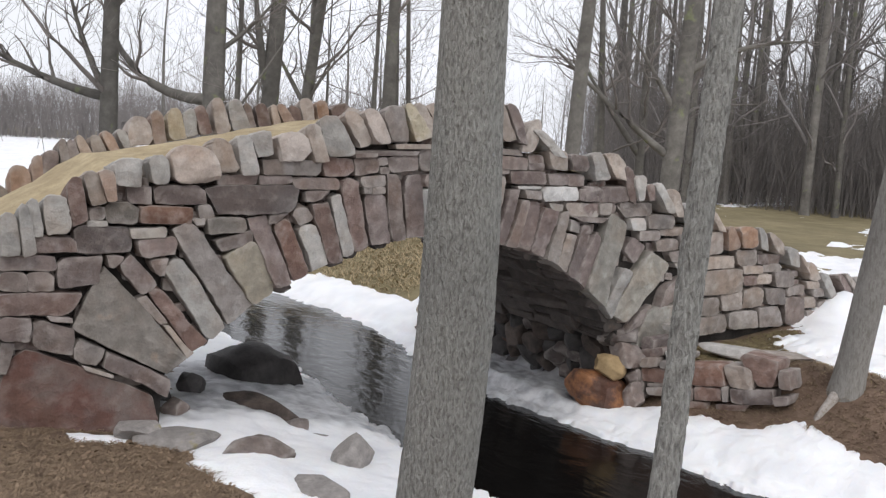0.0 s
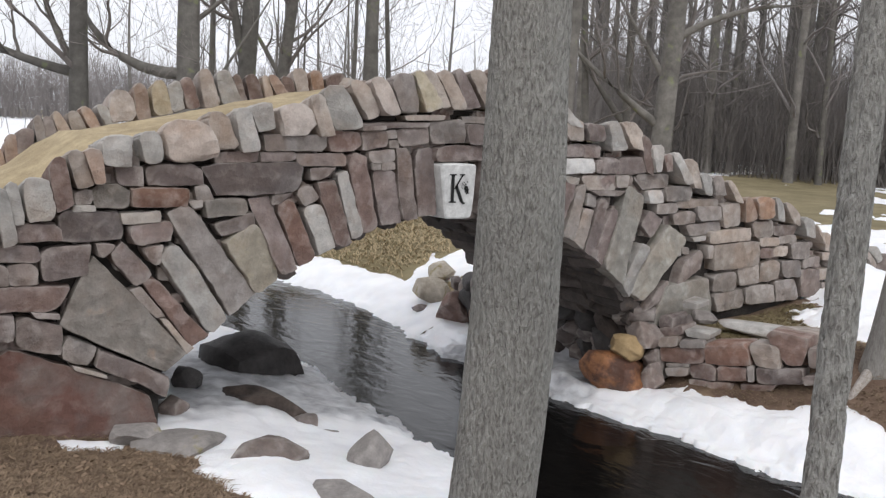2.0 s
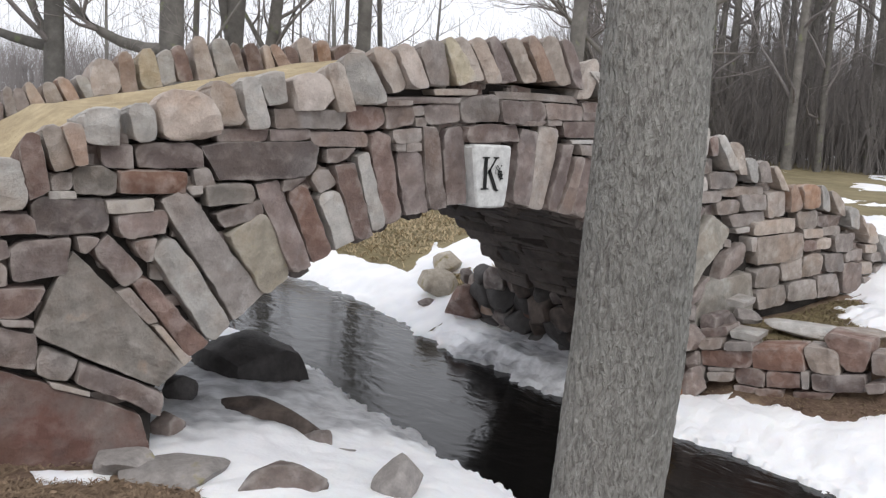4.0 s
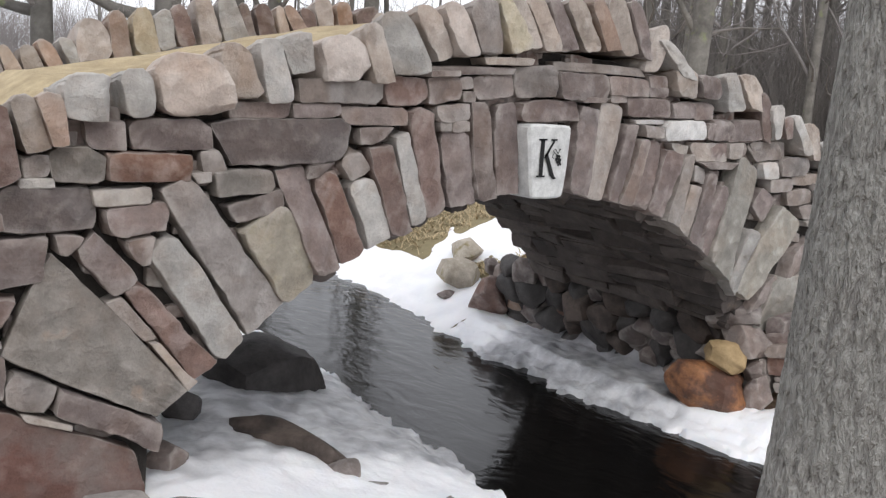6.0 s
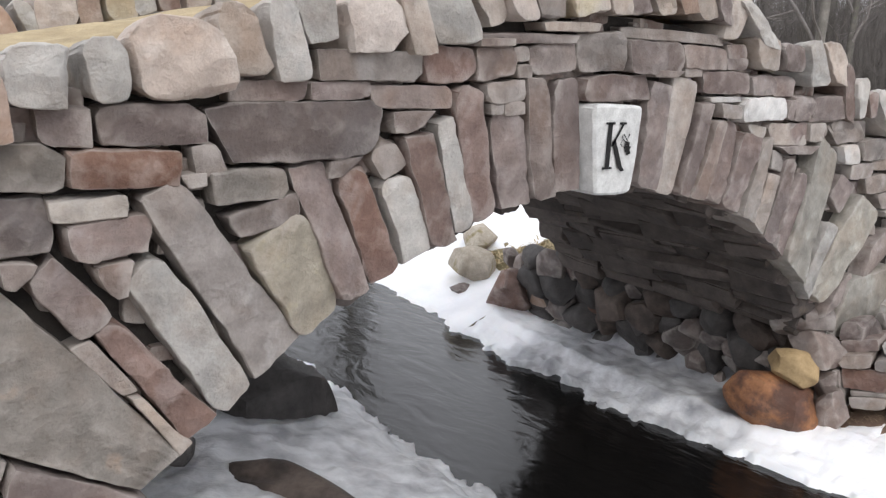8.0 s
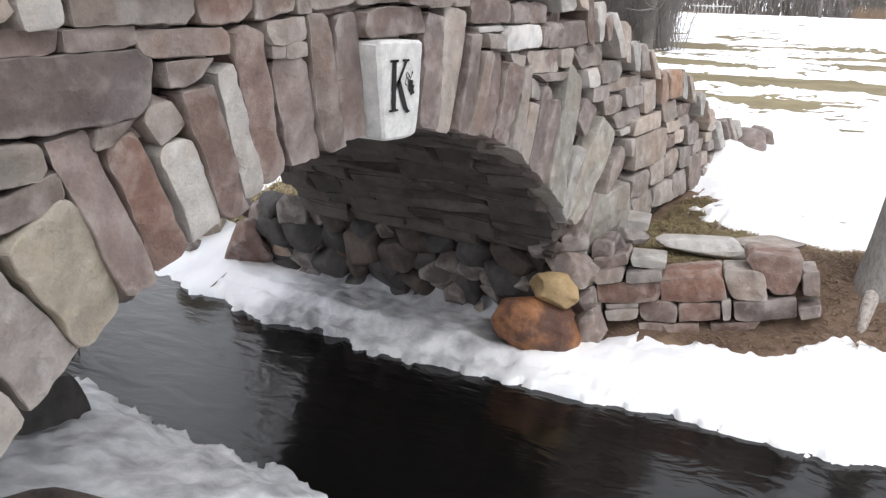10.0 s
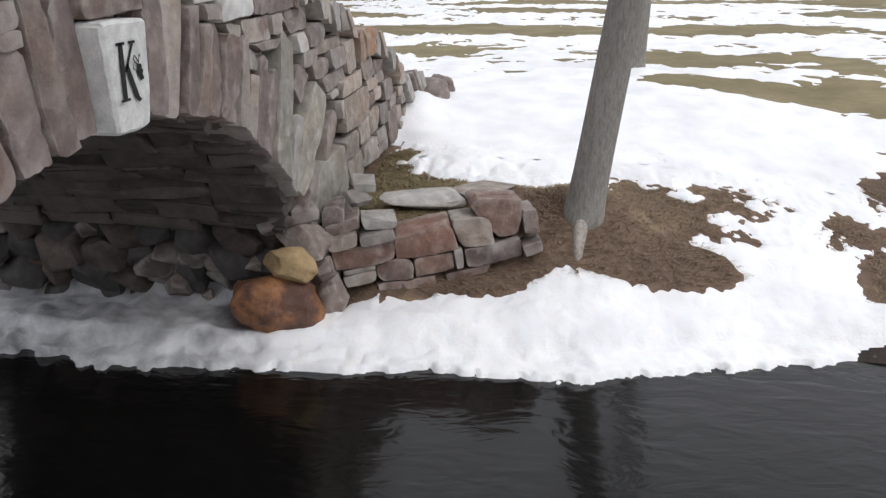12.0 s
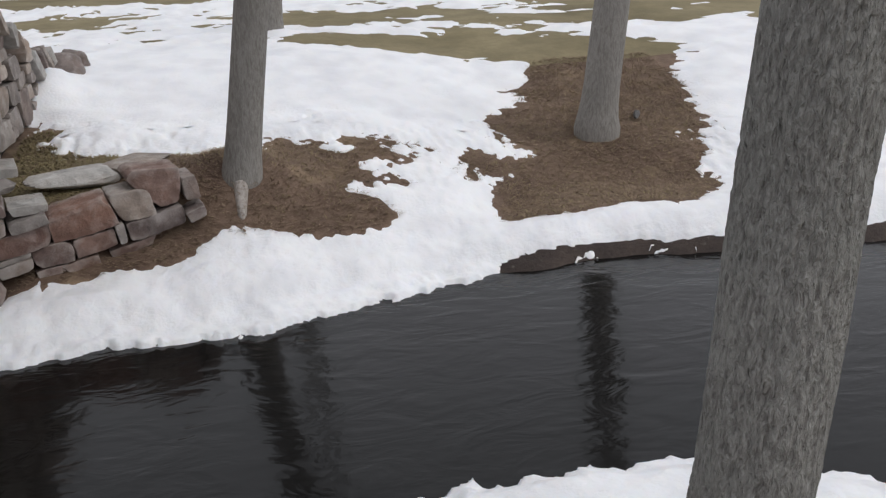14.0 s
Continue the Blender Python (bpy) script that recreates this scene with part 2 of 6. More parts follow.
BARK_FAR = material("bark_far", (0.10, 0.093, 0.084), (0.18, 0.168, 0.152), rough=0.95, scale=2, fine=14, vary=0.25, spots=(0.17, 0.18, 0.11), spot_scale=3, spot_at=0.62)
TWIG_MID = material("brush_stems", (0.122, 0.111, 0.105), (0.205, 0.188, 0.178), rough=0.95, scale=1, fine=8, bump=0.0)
# distance haze put into the twig colour as a paler grey
TWIG_HAZED = material("twigs_hazed_grey", (0.17, 0.155, 0.15), (0.26, 0.24, 0.23), rough=0.95, scale=1, fine=8, bump=0.0)
# twig tone also lifted a little towards haze
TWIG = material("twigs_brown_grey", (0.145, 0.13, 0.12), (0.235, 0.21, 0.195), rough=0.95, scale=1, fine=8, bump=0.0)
SOIL = material("ground_thatch", (0.115, 0.075, 0.055), (0.215, 0.15, 0.108), rough=0.95, scale=1.4, fine=26, bump=1.0, spots=(0.25, 0.18, 0.12), spot_scale=2.2, spot_at=0.58)
MUD = material("wet_mud", (0.030, 0.022, 0.019), (0.062, 0.045, 0.037), rough=0.75, scale=3.0, fine=30, bump=1.0, spots=(0.10, 0.085, 0.075), spot_scale=12, spot_at=0.66)
STRAW = material("dry_grass_straw", (0.34, 0.265, 0.16), (0.47, 0.38, 0.24), rough=0.95, scale=2.0, fine=40, bump=1.0)
STRAW_BLADE = material("straw_blades", (0.34, 0.265, 0.16), (0.47, 0.38, 0.24), rough=0.95, scale=2.0, fine=40, bump=0.0)
BLADE = material("dry_grass_blades", (0.175, 0.12, 0.082), (0.345, 0.255, 0.17), rough=0.9, scale=9.0, fine=30, bump=0.0)
OLIVE = material("olive_grass", (0.17, 0.135, 0.07), (0.32, 0.26, 0.14), rough=0.9, scale=6.0, fine=30, bump=0.0)
LEAF = material("dead_leaves", (0.18, 0.12, 0.08), (0.30, 0.215, 0.145), rough=0.8, scale=12.0, fine=40, bump=0.0)
LAWN = material("winter_lawn", (0.155, 0.128, 0.07), (0.25, 0.208, 0.122), rough=0.95, scale=0.4, fine=9, bump=0.4)


def snow_material():
    m = bpy.data.materials.new("old_snow")
    m.use_nodes = True
    n, l = m.node_tree.nodes, m.node_tree.links
    b = n["Principled BSDF"]
    b.inputs["Roughness"].default_value = 0.6
    b.inputs["Subsurface Weight"].default_value = 0.25
    b.inputs["Subsurface Radius"].default_value = (0.05, 0.06, 0.07)
    co = n.new("ShaderNodeTexCoord")
    a = n.new("ShaderNodeTexNoise")
    a.inputs["Scale"].default_value, a.inputs["Detail"].default_value = 2.0, 8.0
    l.new(co.outputs["Object"], a.inputs["Vector"])
    r = n.new("ShaderNodeValToRGB")
    r.color_ramp.elements[0].position, r.color_ramp.elements[1].position = 0.3, 0.6
    r.color_ramp.elements[0].color, r.color_ramp.elements[1].color = (0.80, 0.80, 0.82, 1), (0.93, 0.93, 0.94, 1)
    l.new(a.outputs[0], r.inputs[0])
    # per-point mix from white snow to greyer, glossier ice
    ice_share = n.new("ShaderNodeAttribute")
    ice_share.attribute_name = "ice_share"
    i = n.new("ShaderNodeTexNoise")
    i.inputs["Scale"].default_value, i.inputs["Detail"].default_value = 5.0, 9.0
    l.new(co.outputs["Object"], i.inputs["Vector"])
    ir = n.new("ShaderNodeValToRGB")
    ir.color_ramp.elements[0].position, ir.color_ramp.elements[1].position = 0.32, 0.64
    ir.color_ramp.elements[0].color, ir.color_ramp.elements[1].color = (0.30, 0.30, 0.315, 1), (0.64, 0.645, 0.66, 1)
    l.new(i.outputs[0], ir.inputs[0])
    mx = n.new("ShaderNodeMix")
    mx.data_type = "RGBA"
    l.new(ice_share.outputs["Fac"], mx.inputs[0])
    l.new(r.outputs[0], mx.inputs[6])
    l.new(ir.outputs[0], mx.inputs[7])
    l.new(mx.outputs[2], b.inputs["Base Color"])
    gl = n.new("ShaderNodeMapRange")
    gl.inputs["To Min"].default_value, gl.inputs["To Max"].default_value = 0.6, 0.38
    l.new(ice_share.outputs["Fac"], gl.inputs["Value"])
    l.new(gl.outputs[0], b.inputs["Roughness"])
    f = n.new("ShaderNodeTexNoise")
    f.inputs["Scale"].default_value, f.inputs["Detail"].default_value = 30.0, 6.0
    l.new(co.outputs["Object"], f.inputs["Vector"])
    bp = n.new("ShaderNodeBump")
    bp.inputs["Strength"].default_value, bp.inputs["Distance"].default_value = 0.35, 0.02
    rough_ice = n.new("ShaderNodeMath")
    rough_ice.operation = "MULTIPLY"
    l.new(i.outputs[0], rough_ice.inputs[0])
    l.new(ice_share.outputs["Fac"], rough_ice.inputs[1])
    total = n.new("ShaderNodeMath")
    total.operation = "MULTIPLY_ADD"
    total.inputs[1].default_value = 4.0
    l.new(rough_ice.outputs[0], total.inputs[0])
    l.new(f.outputs[0], total.inputs[2])
    l.new(total.outputs[0], bp.inputs["Height"])
    l.new(bp.outputs[0], b.inputs["Normal"])
    return m


def water_material():
    m = bpy.data.materials.new("dark_stream_water")
    m.use_nodes = True
    n, l = m.node_tree.nodes, m.node_tree.links
    b = n["Principled BSDF"]
    b.inputs["Base Color"].default_value = (0.004, 0.0038, 0.0036, 1)
    b.inputs["Roughness"].default_value = 0.13
    b.inputs["IOR"].default_value = 1.33
    co = n.new("ShaderNodeTexCoord")
    mp = n.new("ShaderNodeMapping")
    mp.inputs["Scale"].default_value = (1.9, 0.9, 1.0)
    l.new(co.outputs["Object"], mp.inputs["Vector"])
    a = n.new("ShaderNodeTexNoise")
    a.inputs["Scale"].default_value, a.inputs["Detail"].default_value, a.inputs["Distortion"].default_value = 2.2, 3.0, 0.9
    l.new(mp.outputs[0], a.inputs["Vector"])
    bp = n.new("ShaderNodeBump")
    bp.inputs["Strength"].default_value, bp.inputs["Distance"].default_value = 0.18, 0.05
    chop = n.new("ShaderNodeTexNoise")
    chop.inputs["Scale"].default_value, chop.inputs["Detail"].default_value = 7.0, 2.0
    l.new(mp.outputs[0], chop.inputs["Vector"])
    both = n.new("ShaderNodeMath")
    both.operation = "MULTIPLY_ADD"
    both.inputs[1].default_value = 0.22
    l.new(chop.outputs[0], both.inputs[0])
    l.new(a.outputs[0], both.inputs[2])
    l.new(both.outputs[0], bp.inputs["Height"])
    l.new(bp.outputs[0], b.inputs["Normal"])
    return m


SNOW, WATER = snow_material(), water_material()
LETTER = material("carved_black", (0.012, 0.012, 0.012), (0.02, 0.02, 0.02), vary=0.0)
KEY = material("keystone_limestone", (0.55, 0.55, 0.54), (0.68, 0.68, 0.66), rough=0.8, fine=120, vary=0.0)

# ---- building helpers ----


def ease(v, a, b):
    s = min(1.0, max(0.0, (v - a) / (b - a)))
    return s * s * (3 - 2 * s)


def curve(v, *pairs):
    """A piecewise straight line through pairs (v, value)."""
    return float(np.interp(v, [p[0] for p in pairs], [p[1] for p in pairs]))


def mesh_from(name, verts, faces, mat, smooth=True):
    me = bpy.data.meshes.new(name)
    me.from_pydata(verts, [], faces)
    me.materials.append(mat)
    if smooth:
        me.polygons.foreach_set("use_smooth", [True] * len(me.polygons))
    me.update()
    return me


def part(name, me, parent=None, label="", m=None):
    ob = new(name, me)
    if m is not None:
        ob.matrix_basis = m
    if parent:
        ob.parent = parent
    if label:
        ob["label"] = label
    return ob


def rounded_block(cx, cy, cz):
    """Block surface over the three lists of coordinates, as points and quads."""
    index, verts, faces = {}, [], []

    def at(i, j, k):
        key = (i, j, k)
        if key not in index:
            index[key] = len(verts)
            verts.append((cx[i], cy[j], cz[k]))
        return index[key]

    nx, ny, nz = len(cx) - 1, len(cy) - 1, len(cz) - 1
    for i in range(nx):
        for j in range(ny):
            faces.append((at(i, j, 0), at(i, j + 1, 0), at(i + 1, j + 1, 0), at(i + 1, j, 0)))
            faces.append((at(i, j, nz), at(i + 1, j, nz), at(i + 1, j + 1, nz), at(i, j + 1, nz)))
        for k in range(nz):
            faces.append((at(i, 0, k), at(i + 1, 0, k), at(i + 1, 0, k + 1), at(i, 0, k + 1)))
            faces.append((at(i, ny, k), at(i, ny, k + 1), at(i + 1, ny, k + 1), at(i + 1, ny, k)))
    for j in range(ny):
        for k in range(nz):
            faces.append((at(0, j, k), at(0, j, k + 1), at(0, j + 1, k + 1), at(0, j + 1, k)))
            faces.append((at(nx, j, k), at(nx, j + 1, k), at(nx, j + 1, k + 1), at(nx, j, k + 1)))
    return verts, faces


def spread(half, edge, step):
    """Coordinates from -half to half with a close pair at each edge."""
    n = max(1, min(14, round(2 * (half - edge) / step)))
    return [-half] + [-half + edge + 2 * (half - edge) * i / n for i in range(n + 1)] + [half]


def stone_mesh(w, h, depth, tilt, lean, taper, mat, seed, chip=0.018, rough=0.008, arris=0.010, foot=None, corner=0.8, facets=0, quad=None, knock=0.03, crown=False):
    """A hewn block: w along the wall, h up, depth into it; edges eased, outline chipped, face nearly flat."""
    hw, hd, hh = w / 2, depth / 2, h / 2
    r = min(0.13 * min(w, h), arris)
    rows = [-hd, -hd + r, -hd + 0.045, -hd + 0.09, -hd + 0.15, hd * 0.4, hd] if facets else [-hd, -hd + r, 0.0, hd]
    verts, faces = rounded_block(spread(hw, r, 0.036), rows, spread(hh, r, 0.036))
    a, b = radians(tilt), radians(lean)
    ax, up = Vector((math.cos(a), 0, math.sin(a))), Vector((math.sin(b), 0, math.cos(b)))
    off = Vector((seed * 7.31, seed * 3.77, seed * 1.93))
    rnd = random.Random(seed)
    gx, gz = rnd.uniform(-0.06, 0.06), rnd.uniform(-0.06, 0.06)
    cut = {(i, k): corner * min(0.045, rnd.choice((0.02, 0.05, 0.09, 0.17)) * min(w, h)) for i in (-1, 1) for k in (-1, 1)}
    cuts = []
    for n in range(facets):
        sx, sz = rnd.choice((-1, 1)), rnd.choice((-1, 1, 1))
        if n % 3 == 0:
            # a broad flat break across part of the face
            tilt_x, tilt_z, at_x, at_z = rnd.uniform(0.0, 0.9) * knock / hw, rnd.uniform(0.0, 0.9) * knock / hh, rnd.uniform(-0.1, 0.7), rnd.uniform(-0.1, 0.7)
            nrm = Vector((sx * tilt_x, -1, sz * tilt_z))
        elif n % 3 == 1:
            # a spall along one edge
            nrm, at_x, at_z = Vector((sx * rnd.choice((0.1, 1.3)), -1, sz * rnd.choice((0.1, 1.3)))), 1 - rnd.uniform(0.2, 0.9) * knock / hw, 1 - rnd.uniform(0.2, 0.9) * knock / hh
        else:
            # a knocked-off corner
            nrm, at_x, at_z = Vector((sx, -rnd.uniform(0.0, 0.5), sz * rnd.uniform(0.4, 1.6))), 1 - rnd.uniform(0.2, 0.8) * knock / hw, 1 - rnd.uniform(0.4, 1.2) * knock / hh
        nrm.normalize()
        cuts.append((nrm, nrm.dot(Vector((sx * at_x * hw, -hd, sz * at_z * hh)))))
    out = []
    for px, py, pz in verts:
        p = Vector((px, py, pz))
        ex, ey, ez = abs(px) > hw - 1e-6, py < -hd + 1e-6, abs(pz) > hh - 1e-6
        if ex + ey + ez > 1:
            k = r * (0.42 if ex + ey + ez == 2 else 0.55)
            p -= Vector((math.copysign(k, px) if ex else 0, -k if ey else 0, math.copysign(k, pz) if ez else 0))
        t = pz / hh
        u = px / hw
        c = cut[(1 if u > 0 else -1, 1 if t > 0 else -1)] * (abs(u) * abs(t)) ** 5
        p -= Vector((math.copysign(c, u), 0, math.copysign(c, t)))
        if py < 0:
            p.y += 0.35 * c
        low = noise.noise_vector(Vector((px * 4.2, pz * 4.2, 0)) + off)
        mid = noise.noise_vector(p * 13.0 + off) + 0.9 * noise.noise_vector(p * 29.0 + off)
        p += Vector((low.x * chip + mid.x * rough, (low.y * chip * 1.3 + mid.y * rough * 1.5) if py < 0 else 0, low.z * chip + mid.z * rough))
        if py < 0:
            p.y += gx * px + gz * pz
        if crown:
            # a coping stone falls away and narrows behind its face
            back = (py + hd) / depth
            p.z -= 0.30 * h * back ** 1.3 * max(0.0, t)
            p.x *= 1 - 0.12 * back
            p.z -= 0.10 * h * abs(u) ** 3 * max(0.0, t)
        for nrm, reach in cuts:
            over = p.dot(nrm) - reach
            if over > 0:
                p -= nrm * over * 0.97
        s = 1 + (taper - 1) / (taper + 1) * t
        q = ax * (p.x * s) + up * p.z
        if quad:
            u, v = 0.5 + p.x / w, 0.5 + p.z / h
            low_edge, top_edge = Vector(quad[3]).lerp(Vector(quad[2]), u), Vector(quad[0]).lerp(Vector(quad[1]), u)
            flat = low_edge.lerp(top_edge, v)
            q = Vector((flat.x, 0, flat.y))
        if foot and t < 0:
            low_end = ax * (p.x * s) - up * hh
            q.z += foot(low_end.x, low_end.z) * t * t
        out.append((q.x, p.y, q.z))
    me = mesh_from("stone", out, faces, mat)
    me.set_sharp_from_angle(angle=radians(24))
    return me


def boulder_mesh(sx, sy, sz, mat, seed, lump=0.22, flat=0.0, cells=9, facets=7, hard=0.75, bend=0.0):
    """A field boulder: a cube blown towards a ball, lumped, with a few flattened faces."""
    line = [2 * i / cells - 1 for i in range(cells + 1)]
    verts, faces = rounded_block(line, line, line)
    off = Vector((seed * 5.17, seed * 2.39, seed * 8.11))
    rnd = random.Random(seed)
    cuts = [(Vector((rnd.uniform(-1, 1), rnd.uniform(-1, 1), rnd.uniform(-0.6, 1))).normalized(), rnd.uniform(0.6, 0.85)) for _ in range(facets)]
    out = []
    for v in verts:
        p = Vector(v)
        p = p.lerp(p.normalized(), 0.72)
        p *= 1 + lump * noise.noise(p * 1.1 + off) + 0.05 * noise.noise(p * 4.5 + off)
        for c, d in cuts:
            over = p.dot(c) - d
            if over > 0:
                p -= c * over * hard
        if flat and p.z > flat:
            p.z = flat + (p.z - flat) * 0.2
        out.append((p.x * sx, p.y * sy + bend * (p.x * sx) ** 2, p.z * sz))
    me = mesh_from("boulder", out, faces, mat)
    me.set_sharp_from_angle(angle=radians(38))
    return me


# ---- the lie of the land ----
WATER_Z = -1.12


def near_edge(y):
    return curve(y, (-14, -3.5), (-8, -1.2), (-5, -0.36), (-4.3, 0.04), (-3.7, 0.10), (-3, 0.03), (0.0, 0.03), (0.45, 0.16), (1.2, 0.17), (2.1, 0.27), (3.1, 0.36), (3.7, 0.42), (7, 0.2), (10, -1.2), (14, -4.5), (30, -22))


def far_edge(y):
    return curve(y, (-14, 1.6), (-8, 2.7), (-6.1, 2.88), (-5.3, 3.05), (-3.8, 2.84), (-2.1, 2.37), (-0.6, 2.29), (0.45, 2.13), (1, 2.04), (2, 2.14), (4, 2.38), (5.1, 2.68), (6.5, 2.8), (9, 2.6), (12, 0.5), (16, -3.0), (32, -19))


def ground(x, y):
    """Height of the bare ground."""
    dn, df = near_edge(y) - x, x - far_edge(y)
    n = 0.05 * noise.noise(Vector((x * 0.7, y * 0.7, 0))) + 0.02 * noise.noise(Vector((x * 2.3, y * 2.3, 5)))
    if dn > 0:
        z = curve(dn, (0, -1.16), (0.3, -1.03), (0.8, -0.92), (1.5, -0.78), (2.3, -0.62), (3.2, -0.50), (4.4, -0.25), (6, 0.0), (10, 0.25), (40, 0.4))
        z += 0.3 * ease(-y, 1.2, 4.0) * ease(dn, 1.8, 3.6)
    elif df > 0:
        z = curve(df, (0, -1.19), (0.2, -1.16), (0.42, -1.0), (0.8, -0.86), (1.3, -0.66), (2.2, -0.42), (3.1, -0.29), (4.2, -0.12), (5.5, 0.06), (8, 0.14), (30, 0.25))
        z -= 0.25 * ease(-y, 3.0, 5.5) * ease(df, 0.6, 1.6) * (1 - ease(df, 3.5, 9))
        # steep muddy edge below the shelf of snow downstream
        z += 0.12 * ease(-y, 3.7, 4.6) * ease(df, 0.0, 0.12) * (1 - ease(df, 0.4, 1.0))
        bed = ease(y, -0.5, 0.2) * (1 - ease(y, 3.3, 3.8)) * (1 - ease(x, 3.15, 3.4))
        z += (min(z, -1.16 + 0.14 * ease(df, 0.0, 0.3)) - z) * bed
        # the filled bench behind the low wall
        bench = ease(x - 3.1 + 0.267 * y, 0.16, 0.3) * ease(y, -1.75, -1.4) * (1 - ease(y, 0.4, 1.0)) * (1 - ease(x, 4.6, 5.4))
        z = max(z, z + (-0.33 - z) * bench)
        # the mound round the leaning tree
        z += 0.34 * math.exp(-(((x - 4.2) / 0.55) ** 2) - ((y + 2.0) / 0.6) ** 2)
    else:
        z = -1.16 - 0.35 * ease(min(-dn, -df), 0.0, 0.7)
    d = math.hypot(x, y - 2)
    z += 1.3 * ease(x, 30, 100) * (1 - ease(y - 0.4 * x, -8, 4))
    z += 0.75 * ease(d, 12, 60) * ease(y - 0.3 * x, -2, 12)
    return z + n * ease(max(dn, df), 0.2, 1.0)


def grid_axis(*spans):
    out = []
    for a, b, step in spans:
        out += list(np.arange(a, b - 1e-6, step))
    return out + [spans[-1][1]]


XS = grid_axis((-900, -120, 60), (-120, -30, 10), (-30, -10, 1.5), (-10, -5, 0.4), (-5, 6, 0.11), (6, 14, 0.4), (14, 30, 1.5), (30, 120, 10), (120, 900, 60))
YS = grid_axis((-900, -120, 60), (-120, -30, 10), (-30, -10, 1.5), (-10, -7, 0.4), (-7, 5, 0.11), (5, 14, 0.4), (14, 30, 1.5), (30, 120, 10), (120, 900, 60))


def sheet(xs, ys, height, keep=None):
    verts = [(x, y, height(x, y)) for y in ys for x in xs]
    nx = len(xs)
    faces = []
    for j in range(len(ys) - 1):
        for i in range(nx - 1):
            q = (j * nx + i, j * nx + i + 1, (j + 1) * nx + i + 1, (j + 1) * nx + i)
            if keep is None or keep(q, verts):
                faces.append(q)
    used = sorted({v for f in faces for v in f})
    back = {v: i for i, v in enumerate(used)}
    return [verts[v] for v in used], [tuple(back[v] for v in f) for f in faces]


land = new("ground", mesh_from("ground", *sheet(XS, YS, ground), SOIL))
tagged(land, "brown thatch and thawing soil of stream banks and field", "ground", kind="structure")
# lawn tint beyond the banks
land.data.materials.append(LAWN)
land.data.materials.append(MUD)
for poly in land.data.polygons:
    c = poly.center
    if c.x > 8.0 + 0.8 * noise.noise(c * 0.6) or (c.y > 3.2 and c.x > 2.5) or c.y > 9 or c.x < -8:
        poly.material_index = 1
    elif c.z < -0.93 + 0.04 * noise.noise(c * 3.0):
        poly.material_index = 2

wv, wf = sheet(grid_axis((-30, -8, 2), (-8, 6, 0.5)), grid_axis((-14, 32, 0.5)), lambda x, y: WATER_Z,
               lambda q, v: any(near_edge(v[i][1]) - 0.8 < v[i][0] < far_edge(v[i][1]) + 0.8 for i in q))
stream = new("water", mesh_from("water", wv, wf, WATER))
tagged(stream, "dark clear stream water with slow ripples", "water", kind="structure")

# ---- snow: sheets that thin out to nothing along ragged edges ----


# outlines on the plan of the thawed ground by the low wall and under the second tree
BANK_BY_WALL = ((3.1, -0.45), (3.22, -1.4), (3.44, -1.9), (3.46, -2.7), (3.5, -3.06), (3.82, -3.5), (4.2, -3.05), (4.35, -3.7), (4.6, -3.3), (4.95, -3.95), (5.1, -4.2), (5.1, -3.75), (5.22, -3.3), (4.85, -3.0), (5.07, -2.84), (5.19, -2.34), (4.6, -1.85), (4.94, -0.95), (4.82, -0.5), (5.8, -0.25), (5.9, 0.4), (3.1, 0.4))
BANK_BY_TREE = ((3.55, -4.35), (3.55, -4.9), (3.66, -5.5), (3.62, -6.25), (3.9, -6.5), (4.15, -6.83), (4.7, -6.78), (4.9, -6.98), (5.35, -7.02), (6.7, -7.7), (8.64, -8.5), (9.5, -7.1), (9.95, -5.4), (10.2, -2.85), (9.4, -2.8), (8.63, -4.92), (8.1, -6.0), (7.02, -5.58), (6.44, -4.91), (5.88, -4.95), (5.27, -5.06), (5.11, -4.24), (4.78, -4.16), (4.6, -4.67), (3.95, -4.42))


def within(outline, x, y):
    """How far a place lies inside an outline; below zero outside it."""
    best, inside = 1e9, False
    ax, ay = outline[-1]
    for bx, by in outline:
        ux, uy, px, py = bx - ax, by - ay, x - ax, y - ay
        t = min(1.0, max(0.0, (px * ux + py * uy) / (ux * ux + uy * uy)))
        best = min(best, (px - t * ux) ** 2 + (py - t * uy) ** 2)
        if (ay > y) != (by > y) and x < ax + ux * (y - ay) / uy:
            inside = not inside
        ax, ay = bx, by
    return math.sqrt(best) if inside else -math.sqrt(best)


